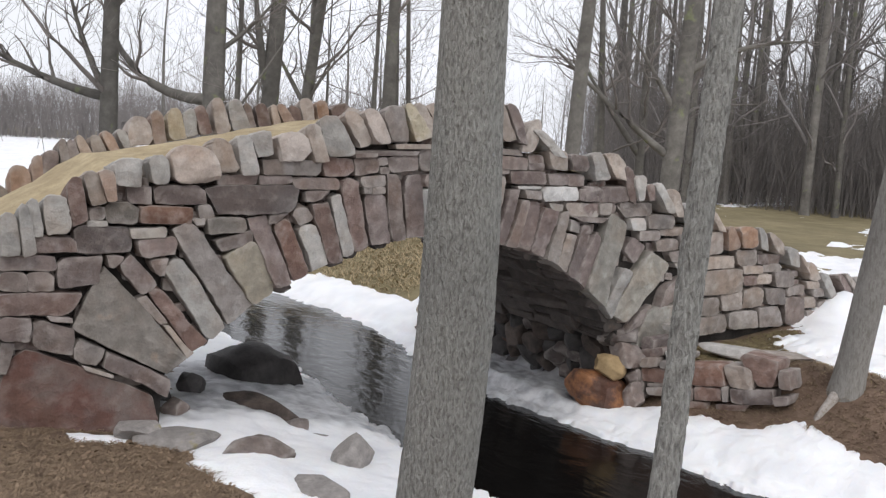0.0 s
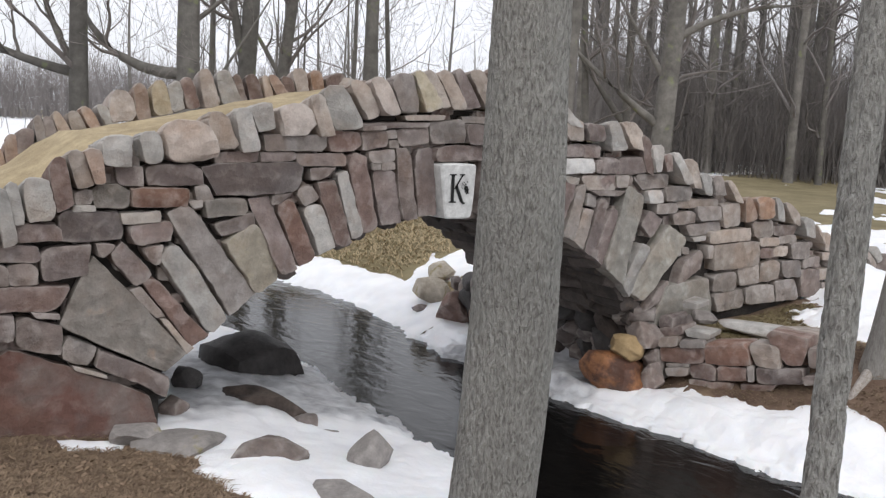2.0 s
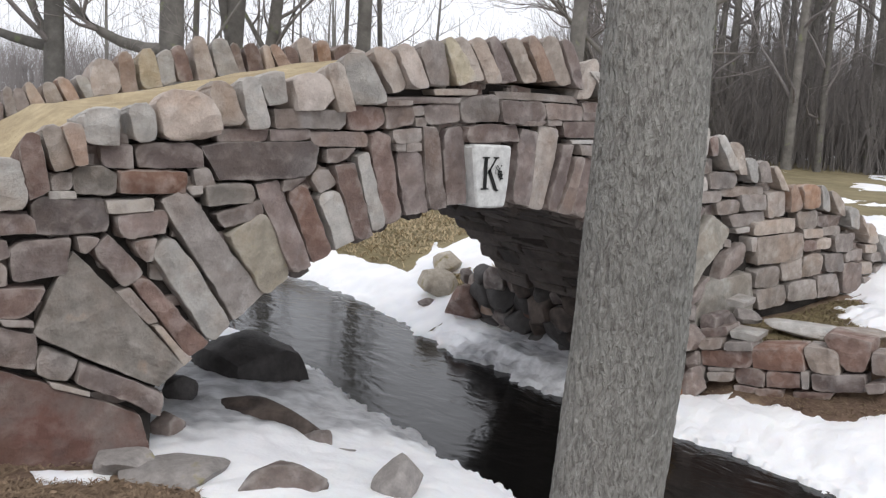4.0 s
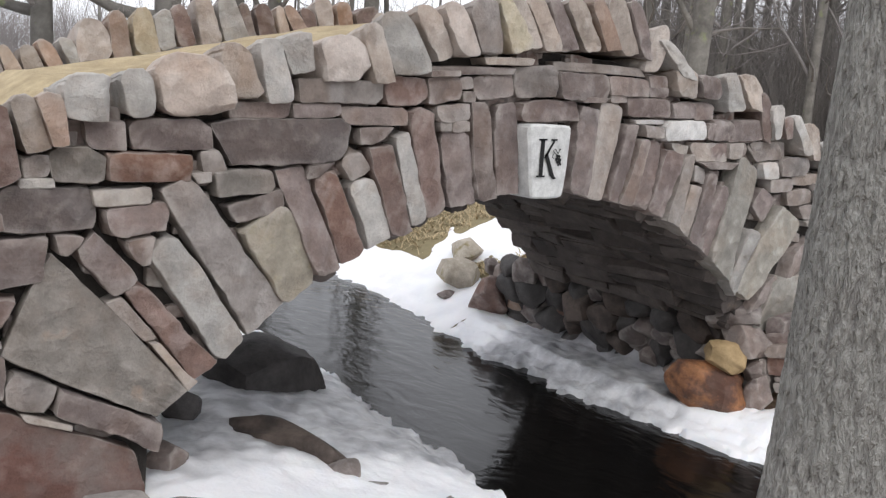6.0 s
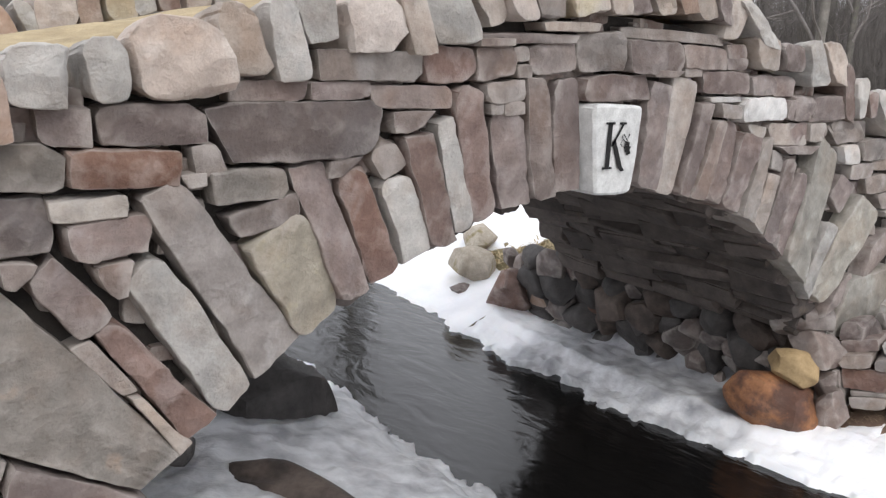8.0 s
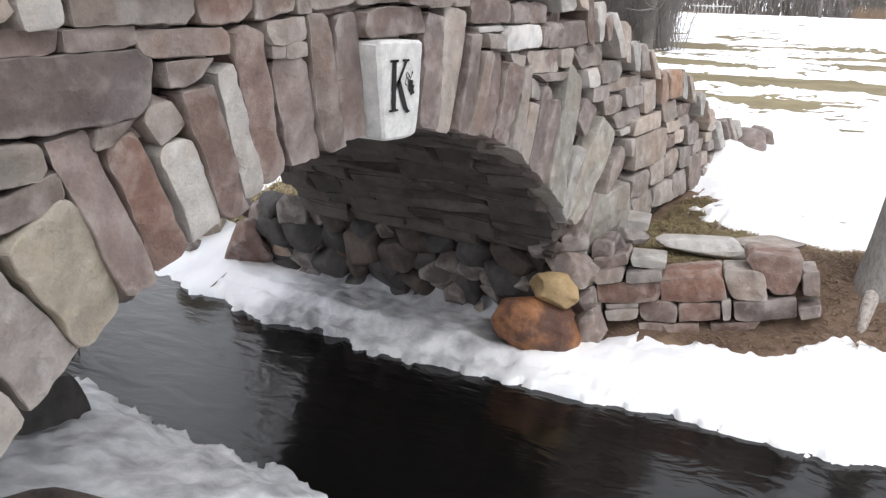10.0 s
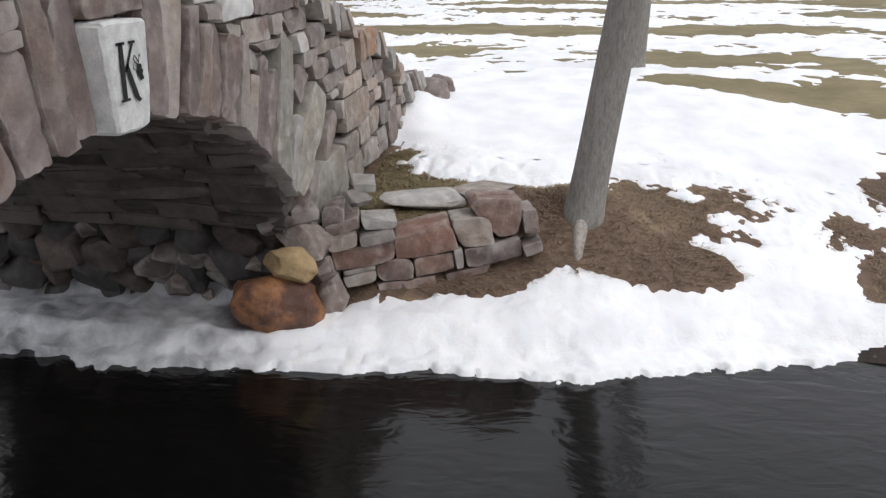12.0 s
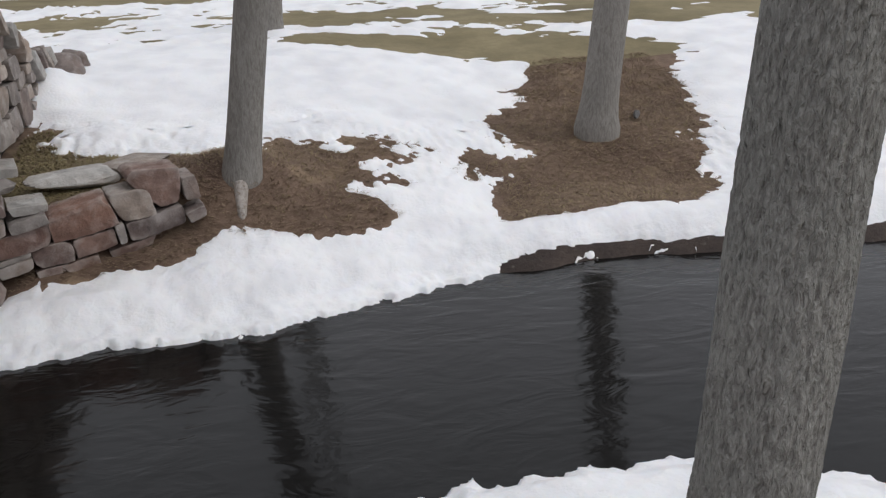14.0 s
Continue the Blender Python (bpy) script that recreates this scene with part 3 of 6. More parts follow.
def snow_depth(x, y):
    """Depth of snow, below zero where the ground is bare."""
    df, dn = x - far_edge(y), near_edge(y) - x
    rag = 0.28 * noise.noise(Vector((x * 1.3, y * 1.3, 2))) + 0.21 * noise.noise(Vector((x * 4.1, y * 4.1, 7))) + 0.13 * noise.noise(Vector((x * 11, y * 11, 3)))
    s = -1.0
    if df > -0.2 and y > -0.5:
        # strip along the far bank under the bridge and above it
        wide = curve(y, (-0.5, 0.9), (0.3, 0.6), (0.6, 1.1), (2.8, 1.2), (3.5, 1.2), (5, 1.1), (9, 1.0), (14, 1.5))
        s = max(s, (wide - df) * 1.6 + rag * 0.35 * ease(df, 0.1, 0.6))
    if df > -0.2 and y > 2.8 and (x < 9 or y > 0.45 * x - 1.2):
        # the open field behind the bridge
        f = -0.5 + rag + 1.1 * ease(y, 14, 24)
        f = max(f, 0.75 - math.hypot((x - 5.0) * 0.55, (y - 5.6) * 0.75) + 0.6 * rag)
        f = max(f, 0.30 - abs(y - 0.25 * x - 10.2) * 0.8 + 1.6 * rag - (1 - ease(x, 22, 26)))
        f = max(f, (0.8 + 1.5 * rag) * ease(x - 0.6 * y, 24, 34) - 0.25)
        s = max(s, f)
    elif df > -0.2:
        # snow everywhere but on the bare warm ground round the trees
        thaw = max(within(BANK_BY_WALL, x, y), within(BANK_BY_TREE, x, y)) if 2.9 < x < 10.4 and -8.7 < y < 0.4 else -2.0
        near, calm = 1 - ease(x, 6.5, 8.5), ease(df, 1.15, 1.9)
        f = min(-1.4 * thaw + (rag * (0.25 + 0.35 * calm + 1.1 * near * calm) + 0.20 * near * calm * noise.noise(Vector((x * 17, y * 17, 41)))), 0.55 + rag)
        f -= 0.9 * max(0.0, noise.noise(Vector((x * 1.1, y * 0.7, 33))) - 0.28) * (1 - ease(-thaw, 0.5, 1.3)) * ease(df, 1.0, 2.0)
        f -= 1.3 * max(0.0, noise.noise(Vector((x * 3.2, y * 4.6, 37))) - 0.30) * ease(thaw, -1.6, -0.3) * ease(df, 1.0, 1.8)
        # brown streaks running across the field
        wind = y + 0.12 * x
        streak = noise.noise(Vector((x * 0.30, wind * 0.17, 11)))
        fray = 0.42 * noise.noise(Vector((x * 1.9, wind * 1.2, 21))) + 0.36 * noise.noise(Vector((x * 3.4, wind * 2.8, 29))) + 0.34 * noise.noise(Vector((x * 7.0, wind * 6.0, 17)))
        f += 1.35 * fray * ease(x, 7, 10)
        f -= (3.0 * max(0.0, streak + 0.06) + 0.16 + 0.16 * (1 - ease(x, 26, 40))) * ease(x, 9.0, 11.0) * (1 - 0.75 * ease(x, 34, 48))
        f -= 1.3 * math.exp(-((x - 13.3 - 0.25 * y) / 0.9) ** 2) * ease(0.75 + 2 * noise.noise(Vector((y * 0.35, x * 0.9, 4))), 0.2, 0.7)
        if y < -3.7:
            f = min(f, 5.0 * (df - 0.22 * ease(-y, 3.7, 4.3) + 0.2 * (1 - ease(-y, 3.7, 4.0))) + 1.2 * rag)
        s = max(s, f)
    if dn > -0.2:
        wide = curve(y, (-14, 1.5), (-6, 0.9), (-4.5, 0.7), (-3, 1.3), (-2, 2.3), (-1.2, 2.4), (-0.4, 2.5), (0.4, 2.6), (1.2, 2.3), (2.4, 1.9), (3.4, 1.6), (6, 3), (14, 3))
        s = max(s, (wide - dn) * 1.3 + rag * 0.5 * ease(dn, 0.2, 0.9))
        s = max(s, 0.12 - math.hypot((x + 2.95) * 0.35, (y + 0.15) * 1.6))
        if y > 3.2:
            s = max(s, 0.1 + rag * 2.2)
    return s


def shelf_edge(x, y):
    """Wavering of the ice rim over the water."""
    return 0.22 * noise.noise(Vector((y * 1.3, x * 0.4, 1))) - 0.16 * abs(noise.noise(Vector((y * 2.9, x * 1.5, 14)))) + 0.03 + 0.10 * noise.noise(Vector((y * 4.1 + 2 * noise.noise(Vector((y, x, 3))), x * 4.0, 4))) + 0.085 * noise.noise(Vector((y * 8.0, x * 9.0, 8))) + 0.05 * noise.noise(Vector((y * 17.0, x * 19.0, 5)))


def snow_height(x, y):
    df, dn = x - far_edge(y) + shelf_edge(x, y), near_edge(y) - x + shelf_edge(x, y)
    over = max(df, dn)
    s = snow_depth(x, y)
    g = ground(x, y)
    if over < 0.0:
        return max(g, WATER_Z - 0.03) - 0.12 * ease(-over, 0, 0.12)
    base = max(g, WATER_Z + 0.03)
    thick = 0.09 * math.tanh(1.6 * s) if s > 0 else 0.16 * s
    full = base + max(-0.1, thick) + 0.03 * noise.noise(Vector((x * 1.6, y * 1.6, 6))) * ease(over, 0.1, 0.4)
    crumbs = 0.014 * noise.noise(Vector((x * 5, y * 5, 0))) + 0.012 * noise.noise(Vector((x * 13, y * 13, 2))) + 0.03 * noise.noise(Vector((x * 7, y * 7, 12))) * ease(y, -0.2, 0.5) * (1 - ease(y, 2.8, 3.4))
    if s > 0 and over < 0.45:
        # a thin shelf of ice at the rim, with a broken step up to the deeper snow
        shelf = WATER_Z + 0.045 + 0.025 * noise.noise(Vector((x * 2.3, y * 2.3, 15)))
        step = 0.17 + 0.16 * noise.noise(Vector((x * 0.9, y * 1.1, 19))) + 0.05 * noise.noise(Vector((x * 6, y * 6, 23)))
        k = 0.35 * ease(over, 0.02, 0.45) + 0.65 * ease(over, step - 0.03, step + 0.12)
        shelf = max(shelf, g + 0.035)
        full = shelf + (full - shelf) * k if full > shelf else shelf
    # drift against the low end of the wing wall
    full += 0.26 * math.exp(-(((x - 7.0) / 0.4) ** 2) - ((y + 0.1) / 0.3) ** 2)
    rim = ease(over, 0.0, 0.03)
    return (WATER_Z - 0.03) * (1 - rim) + rim * full + crumbs


def snow_sheet(name, label, xs, ys, mat=SNOW, ice_share=None):
    def keep(q, v):
        return any(v[i][2] > max(ground(v[i][0], v[i][1]), WATER_Z) - 0.03 for i in q)

    ob = new(name, mesh_from(name, *sheet(xs, ys, snow_height, keep), mat))
    if ice_share:
        ice_values = ob.data.attributes.new("ice_share", "FLOAT", "POINT")
        ice_values.data.foreach_set("value", [ice_share(v.co) for v in ob.data.vertices])
    return tagged(ob, label, "snow", kind="structure")


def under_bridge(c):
    """Share of grey ice: full across the bridge's footprint, ragged at its edges."""
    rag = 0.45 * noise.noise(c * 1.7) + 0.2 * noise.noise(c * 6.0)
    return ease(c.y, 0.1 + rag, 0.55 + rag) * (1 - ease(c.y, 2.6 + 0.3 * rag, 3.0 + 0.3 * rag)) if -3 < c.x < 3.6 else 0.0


snow_sheet("snow_bank", "melting snow and grey ice with ragged edges on the stream banks", grid_axis((-3.2, -0.9, 0.05), (-0.9, 0.6, 0.028), (0.6, 2.0, 0.2), (2.0, 3.3, 0.028), (3.3, 6.0, 0.045)), grid_axis((-7.5, 3.6, 0.027)), SNOW, under_bridge)
snow_sheet("snow_field", "patchy thawing snow over the winter lawn", grid_axis((5.6, 14, 0.08), (14, 30, 0.25), (30, 60, 1.0), (60, 122, 3.0)), grid_axis((-40, -16, 1.0), (-16, -8, 0.3), (-8, 8, 0.12), (8, 20, 0.4), (20, 50, 1.2)))
snow_sheet("snow_upstream", "snow on the far banks upstream", grid_axis((-40, -8, 1.2), (-8, 6.0, 0.12)), grid_axis((3.6, 9, 0.12), (9, 30, 0.5)))

snow_sheet("snow_downstream", "snow strips along the stream further down", grid_axis((-5.0, 6.0, 0.1)), grid_axis((-14, -7.5, 0.1)))
snow_sheet("snow_far", "snow lying over the far open field", grid_axis((-60, 30, 1.5)), grid_axis((30, 75, 1.2)))

# ---- the bridge ----
CROWN_X = 0.25


def arch_z(x):
    """Underside of the arch."""
    return curve(x, (-2.45, -0.3), (-2.23, 0.03), (-2.04, 0.15), (-1.68, 0.44), (-1.31, 0.62), (-0.98, 0.77), (-0.52, 0.95), (-0.1, 1.03), (0.5, 1.04), (0.94, 0.96), (1.3, 0.9), (1.71, 0.77), (2.1, 0.54), (2.54, 0.22), (2.89, -0.18), (3.05, -0.3), (3.35, -0.9))


def deck_z(x):
    """Foot of the coping stones and top of the walls."""
    return curve(x, (-9, 0.0), (-6, 0.25), (-4.2, 0.75), (-3.6, 0.92), (-3.1, 1.15), (-2.75, 1.42), (-2.25, 1.5), (-1.65, 1.64), (-1.0, 1.78), (-0.5, 1.9), (0.3, 1.98), (1.05, 1.97), (1.6, 1.75), (2.3, 1.64), (2.9, 1.42), (3.5, 1.24), (4.2, 1.06), (5.0, 0.85), (5.8, 0.62), (6.5, 0.3), (7.6, 0.12), (9, 0.08))


bridge = new("stone_bridge")
tagged(bridge, "dry-laid arched footbridge of mixed red, grey and buff fieldstone", "bridge")


def bridge_core():
    """Dark solid core behind the facing, with the passage cut through."""
    xs = sorted(set(list(np.arange(-8, 8.9, 0.16)) + [-2.45, 3.35]))
    y0, y1 = 0.13, 2.72
    verts, faces = [], []
    cols = []
    for x in xs:
        low = arch_z(x) + 0.05 if -2.45 < x < 3.35 else -1.5
        top = deck_z(x)
        i = len(verts)
        verts += [(x, y0, low), (x, y0, top), (x, y1, low), (x, y1, top)]
        cols.append(i)
    for a, b in zip(cols, cols[1:]):
        faces += [(a, b, b + 1, a + 1), (a + 2, a + 3, b + 3, b + 2), (a, a + 2, b + 2, b), (a + 1, b + 1, b + 3, a + 3)]
    for c in (cols[0], cols[-1]):
        faces.append((c, c + 1, c + 3, c + 2))
    return mesh_from("core", verts, faces, DARK_FILL, False)


part("core", bridge_core(), bridge, "near-black core seen in the joints and passage")


def deck():
    xs, ys = list(np.arange(-8, 8.9, 0.12)), list(np.arange(0.25, 2.65, 0.12))
    f = lambda x, y: deck_z(x) + 0.06 + 0.16 * math.sin(math.pi * (y - 0.2) / 2.4) * ease(deck_z(x), 0.1, 1.2) + 0.03 * noise.noise(Vector((x * 3, y * 3, 1)))
    return mesh_from("deck_grass", *sheet(xs, ys, f), STRAW)


part("deck_grass", deck(), bridge, "straw-coloured dry grass on the crown of the bridge")

SEED = [0]


def stone(x, z, w, h, tilt, lean, taper, kind, proud=None, depth=0.30, name="wall_stone", y=0.0, owner=None, chip=0.013, facets=6, quad=None, knock=0.034):
    """One hewn facing stone, centred at x, z on the wall's face."""
    SEED[0] += 1
    rnd = random.Random(SEED[0])
    out = rnd.uniform(-0.015, 0.03) if proud is None else proud
    me = stone_mesh(w + 0.010, h + 0.010, depth, tilt, lean, taper, STONE[kind], SEED[0], chip=min(chip, 0.10 * min(w, h)), rough=min(0.008, 0.05 * min(w, h)), arris=0.006, facets=facets, quad=quad, corner=0.5, knock=min(knock, 0.2 * min(w, h)), crown=name == "coping_stone")
    return part(name, me, owner or bridge, "", pose(x, y - out + depth / 2, z, rnd.uniform(-2, 2), 0, rnd.uniform(-2.5, 2.5)))


def vous(x, z, w, h, tilt, lean, taper, kind):
    """One arch stone, its foot dressed to the curve of the arch."""
    SEED[0] += 1
    rnd = random.Random(SEED[0])
    foot = lambda a, b: max(-0.2, min(0.2, arch_z(x + a) - (z + b)))
    me = stone_mesh(w + 0.008, h + 0.010, 0.34, tilt, lean, taper, STONE[kind], SEED[0], chip=min(0.014, 0.1 * w), rough=min(0.009, 0.06 * w), arris=0.006, corner=0.5, foot=foot, facets=6, knock=min(0.034, 0.22 * w))
    return part("arch_stone", me, bridge, "", pose(x, 0.17 - rnd.uniform(-0.01, 0.035), z, rnd.uniform(-1.5, 1.5), 0, rnd.uniform(-2.5, 2.5)))


def cope(x, z, w, h, tilt, lean, taper, kind):
    """One coping stone set on edge over the wall."""
    return stone(x, z, w, h, tilt, lean, taper, kind, proud=0.05 + 0.03 * random.Random(SEED[0]).random(), depth=0.42, name="coping_stone", chip=0.022, facets=8, knock=0.075)


vous(-0.07, 1.33, 0.21, 0.59, 8, -5, 1.07, 'p')
vous(-0.29, 1.32, 0.14, 0.62, 4, -8, 0.88, 'q')
vous(-0.47, 1.20, 0.21, 0.49, 2, -10, 1.03, 'p')
vous(-0.71, 1.24, 0.16, 0.66, 11, -15, 1.17, 'r')
vous(-0.85, 1.14, 0.11, 0.57, 19, -18, 0.88, 'l')
vous(-0.99, 1.07, 0.15, 0.55, 7, -19, 1.17, 'r')
vous(-1.12, 0.95, 0.16, 0.39, 10, -23, 1.05, 'l')
vous(-1.32, 0.93, 0.15, 0.53, 16, -24, 0.98, 'r')
vous(-1.52, 0.90, 0.17, 0.67, 7, -24, 1.39, 'p')
vous(-1.69, 0.72, 0.29, 0.50, 27, -29, 1.22, 'y')
vous(-2.06, 0.75, 0.22, 0.93, 24, -35, 0.78, 'g')
vous(-2.19, 0.52, 0.18, 0.74, 39, -34, 0.89, 'l')
vous(-2.33, 0.35, 0.13, 0.65, 10, -38, 0.76, 'r')
stone(-2.53, 0.43, 0.07, 0.29, 20, -39, 1.42, 'g')
vous(-2.32, 0.16, 0.05, 0.34, -2, -37, 0.83, 'b')
stone(-2.66, 0.72, 0.15, 0.33, 39, -41, 0.86, 'p')
vous(0.64, 1.32, 0.20, 0.63, -6, 5, 1.23, 'p')
vous(0.86, 1.32, 0.22, 0.70, -5, 9, 1.13, 'e')
vous(1.05, 1.23, 0.13, 0.60, -1, 15, 1.11, 'p')
vous(1.20, 1.17, 0.12, 0.52, 4, 18, 0.81, 'q')
vous(1.36, 1.14, 0.17, 0.55, -5, 15, 0.93, 'p')
vous(1.56, 1.08, 0.19, 0.52, -16, 17, 1.03, 'p')
vous(1.76, 1.03, 0.15, 0.56, 5, 15, 0.82, 'e')
vous(1.89, 0.86, 0.16, 0.43, -8, 18, 0.83, 'e')
vous(2.10, 0.88, 0.16, 0.58, -13, 15, 0.77, 'p')
vous(2.23, 0.77, 0.16, 0.59, -14, 21, 0.70, 'p')
vous(2.51, 0.82, 0.34, 0.90, -25, 19, 0.94, 'N')
stone(2.01, 1.14, 0.13, 0.12, -10, 5, 1.05, 'g')
vous(2.74, 0.44, 0.17, 0.51, -13, 35, 1.20, 'l')
stone(3.08, 0.44, 0.34, 0.90, -28, 40, 1.46, 'N')
stone(3.18, 0.08, 0.33, 0.24, 24, 30, 0.47, 'q')
stone(2.95, 0.88, 0.22, 0.25, 49, -57, 0.81, 'p')
stone(-0.55, 1.55, 0.26, 0.10, 4, -7, 1.01, 'g')
stone(-0.60, 1.46, 0.08, 0.05, 2, -10, 1.10, 'g')
stone(-0.48, 1.47, 0.13, 0.06, 3, -8, 1.03, 'g')
stone(-1.24, 1.23, 0.15, 0.15, 31, -37, 0.96, 'g')
stone(-1.69, 1.35, 0.77, 0.24, 2, -8, 1.29, 'd')
stone(-1.93, 1.13, 0.33, 0.13, 5, -14, 1.00, 'n')
stone(-1.84, 0.99, 0.31, 0.11, 15, -18, 1.23, 'q')
stone(-2.16, 1.16, 0.09, 0.05, 6, -22, 1.49, 'g')
stone(-1.48, 1.19, 0.13, 0.10, 7, 36, 2.40, 'q')
stone(-1.13, 1.39, 0.17, 0.11, 2, 27, 2.01, 'q')
stone(-1.84, 1.52, 0.34, 0.08, 3, -0, 1.01, 'p')
stone(-1.51, 1.53, 0.30, 0.07, 3, -0, 1.02, 'p')
stone(-1.11, 1.51, 0.44, 0.10, 1, -14, 1.11, 'q')
stone(-1.36, 1.64, 0.54, 0.12, 1, -6, 1.06, 'g')
stone(-0.91, 1.66, 0.30, 0.16, 4, -7, 1.08, 'r')
stone(-0.62, 1.68, 0.25, 0.15, 7, -3, 1.08, 'q')
stone(-0.44, 1.74, 0.09, 0.07, 9, -11, 1.05, 'g')
stone(-0.43, 1.65, 0.10, 0.06, 4, -12, 1.13, 'g')
stone(-0.22, 1.73, 0.32, 0.14, 6, -6, 1.12, 'q')
stone(-0.64, 1.78, 0.23, 0.03, 4, -6, 1.00, 'q')
stone(-0.41, 1.82, 0.68, 0.04, 3, -0, 1.09, 'p')
stone(-0.12, 1.89, 0.42, 0.04, 3, -6, 1.11, 'b')
stone(0.15, 1.78, 0.37, 0.20, 4, -8, 1.05, 'g')
stone(0.59, 1.77, 0.46, 0.17, 2, -6, 1.02, 'p')
stone(0.76, 1.90, 0.85, 0.06, 1, -25, 0.99, 'g')
stone(1.05, 1.79, 0.43, 0.13, 2, -5, 1.08, 'q')
stone(1.38, 1.85, 0.21, 0.08, 2, -14, 1.03, 'p')
stone(1.40, 1.77, 0.21, 0.07, 3, -11, 1.00, 'p')
stone(0.28, 1.59, 0.53, 0.13, 3, -7, 0.95, 'p')
stone(0.68, 1.68, 0.26, 0.04, 1, 36, 1.40, 'q')
stone(0.95, 1.70, 0.17, 0.05, 2, -7, 1.10, 'q')
stone(1.30, 1.65, 0.45, 0.13, 1, -12, 1.00, 'p')
stone(1.70, 1.65, 0.29, 0.12, 2, -14, 1.06, 'p')
stone(1.97, 1.65, 0.22, 0.13, -1, -8, 1.10, 'p')
stone(1.33, 1.55, 0.31, 0.03, 2, -26, 1.02, 'w')
stone(1.37, 1.48, 0.22, 0.08, -3, -11, 1.07, 'g')
stone(1.75, 1.49, 0.49, 0.15, 2, -15, 0.99, 'w')
stone(2.15, 1.49, 0.28, 0.13, 0, -13, 1.00, 'p')
stone(2.50, 1.49, 0.36, 0.14, 2, -17, 1.02, 'p')
stone(1.72, 1.35, 0.17, 0.07, -4, -12, 1.51, 'l')
stone(2.10, 1.33, 0.45, 0.15, 0, -15, 1.12, 'e')
stone(2.42, 1.35, 0.17, 0.12, 4, -1, 1.16, 'e')
stone(2.88, 1.34, 0.40, 0.17, 3, -33, 1.31, 'g')
stone(3.21, 1.20, 0.42, 0.14, -0, -17, 1.01, 'g')
stone(2.23, 1.22, 0.40, 0.05, -0, -9, 1.73, 'q')
stone(-2.64, -0.09, 0.59, 0.13, -29, 18, 1.00, 'p')
stone(-3.47, 0.83, 0.40, 0.11, -0, -3, 0.98, 'p')
stone(-3.57, 0.69, 0.19, 0.14, -2, -1, 1.00, 'q')
stone(-3.38, 0.69, 0.19, 0.14, -2, -2, 1.02, 'q')
stone(-3.10, 0.76, 0.32, 0.23, 5, 2, 1.11, 'p')
stone(-3.39, 0.52, 0.54, 0.17, -2, 18, 1.22, 'r')
stone(-3.55, 0.34, 0.22, 0.18, -3, 1, 1.05, 'p')
stone(-3.28, 0.25, 0.30, 0.21, -16, 3, 1.05, 'q')
stone(-3.24, 0.39, 0.17, 0.04, -8, -22, 1.18, 'p')
stone(-3.62, 0.11, 0.07, 0.24, -2, 8, 2.40, 'q')
stone(-3.28, 0.97, 0.28, 0.12, -0, -9, 0.97, 'p')
stone(-2.93, 1.01, 0.43, 0.21, -0, -0, 1.06, 'd')
stone(-2.98, 1.13, 0.15, 0.04, 0, -1, 1.00, 'l')
stone(-2.98, 1.21, 0.12, 0.10, 3, 2, 1.28, 'g')
stone(-2.79, 1.22, 0.25, 0.16, -0, -1, 1.10, 'n')
stone(-2.44, 1.21, 0.42, 0.14, 1, 3, 1.06, 'u')
stone(-2.58, 1.06, 0.28, 0.08, 1, -6, 1.05, 'l')
stone(-2.51, 0.95, 0.31, 0.14, 3, -4, 1.20, 'p')
stone(-2.11, 1.24, 0.12, 0.13, 10, -14, 0.81, 'g')
stone(-2.66, 1.37, 0.18, 0.14, -1, -4, 1.07, 'p')
stone(-2.33, 1.38, 0.43, 0.14, 1, -8, 0.96, 'p')
stone(-2.72, 0.28, 1.0, 0.55, 0, 0, 1.0, 'n', quad=((-0.19, 0.53), (0.49, -0.25), (0.33, -0.40), (-0.44, 0.02)), knock=0.04)
stone(-3.03, 0.11, 0.22, 0.15, -23, 27, 1.06, 'g')
stone(-2.95, -0.05, 0.24, 0.03, -22, -12, 1.12, 'b')
stone(-3.10, -0.20, 1.1, 0.6, 0, 0, 1.0, 'R', quad=((-0.46, 0.42), (0.60, -0.07), (0.66, -0.45), (-0.70, -0.45)), knock=0.06, facets=6)
stone(-2.85, 0.84, 0.10, 0.09, -5, 15, 2.38, 'q')
stone(-2.49, 0.79, 0.11, 0.13, 8, -7, 2.40, 'q')
stone(2.21, 1.51, 0.28, 0.16, 1, -6, 1.00, 'p')
stone(2.55, 1.52, 0.38, 0.16, 3, -7, 1.01, 'p')
stone(2.22, 1.34, 0.27, 0.14, 1, -3, 1.05, 'p')
stone(2.48, 1.35, 0.20, 0.13, 3, 2, 1.21, 'q')
stone(2.92, 1.35, 0.49, 0.15, 1, -20, 1.18, 'g')
stone(2.94, 1.18, 0.24, 0.14, 2, -12, 1.11, 'w')
stone(3.32, 1.21, 0.45, 0.16, 1, -7, 0.99, 'g')
stone(3.16, 1.05, 0.34, 0.12, 1, -14, 1.01, 'g')
stone(3.70, 1.10, 0.71, 0.09, 1, -8, 1.03, 'e')
stone(3.49, 0.93, 0.35, 0.13, 3, -8, 1.00, 'g')
stone(3.89, 0.98, 0.41, 0.16, 0, -5, 1.04, 'g')
stone(4.29, 0.96, 0.32, 0.27, 3, -8, 1.10, 'e')
stone(3.84, 0.80, 0.57, 0.13, 4, -17, 1.14, 'g')
stone(3.75, 0.69, 0.22, 0.05, 3, -14, 1.23, 'l')
stone(4.31, 0.71, 0.83, 0.15, 2, -12, 1.05, 'b')
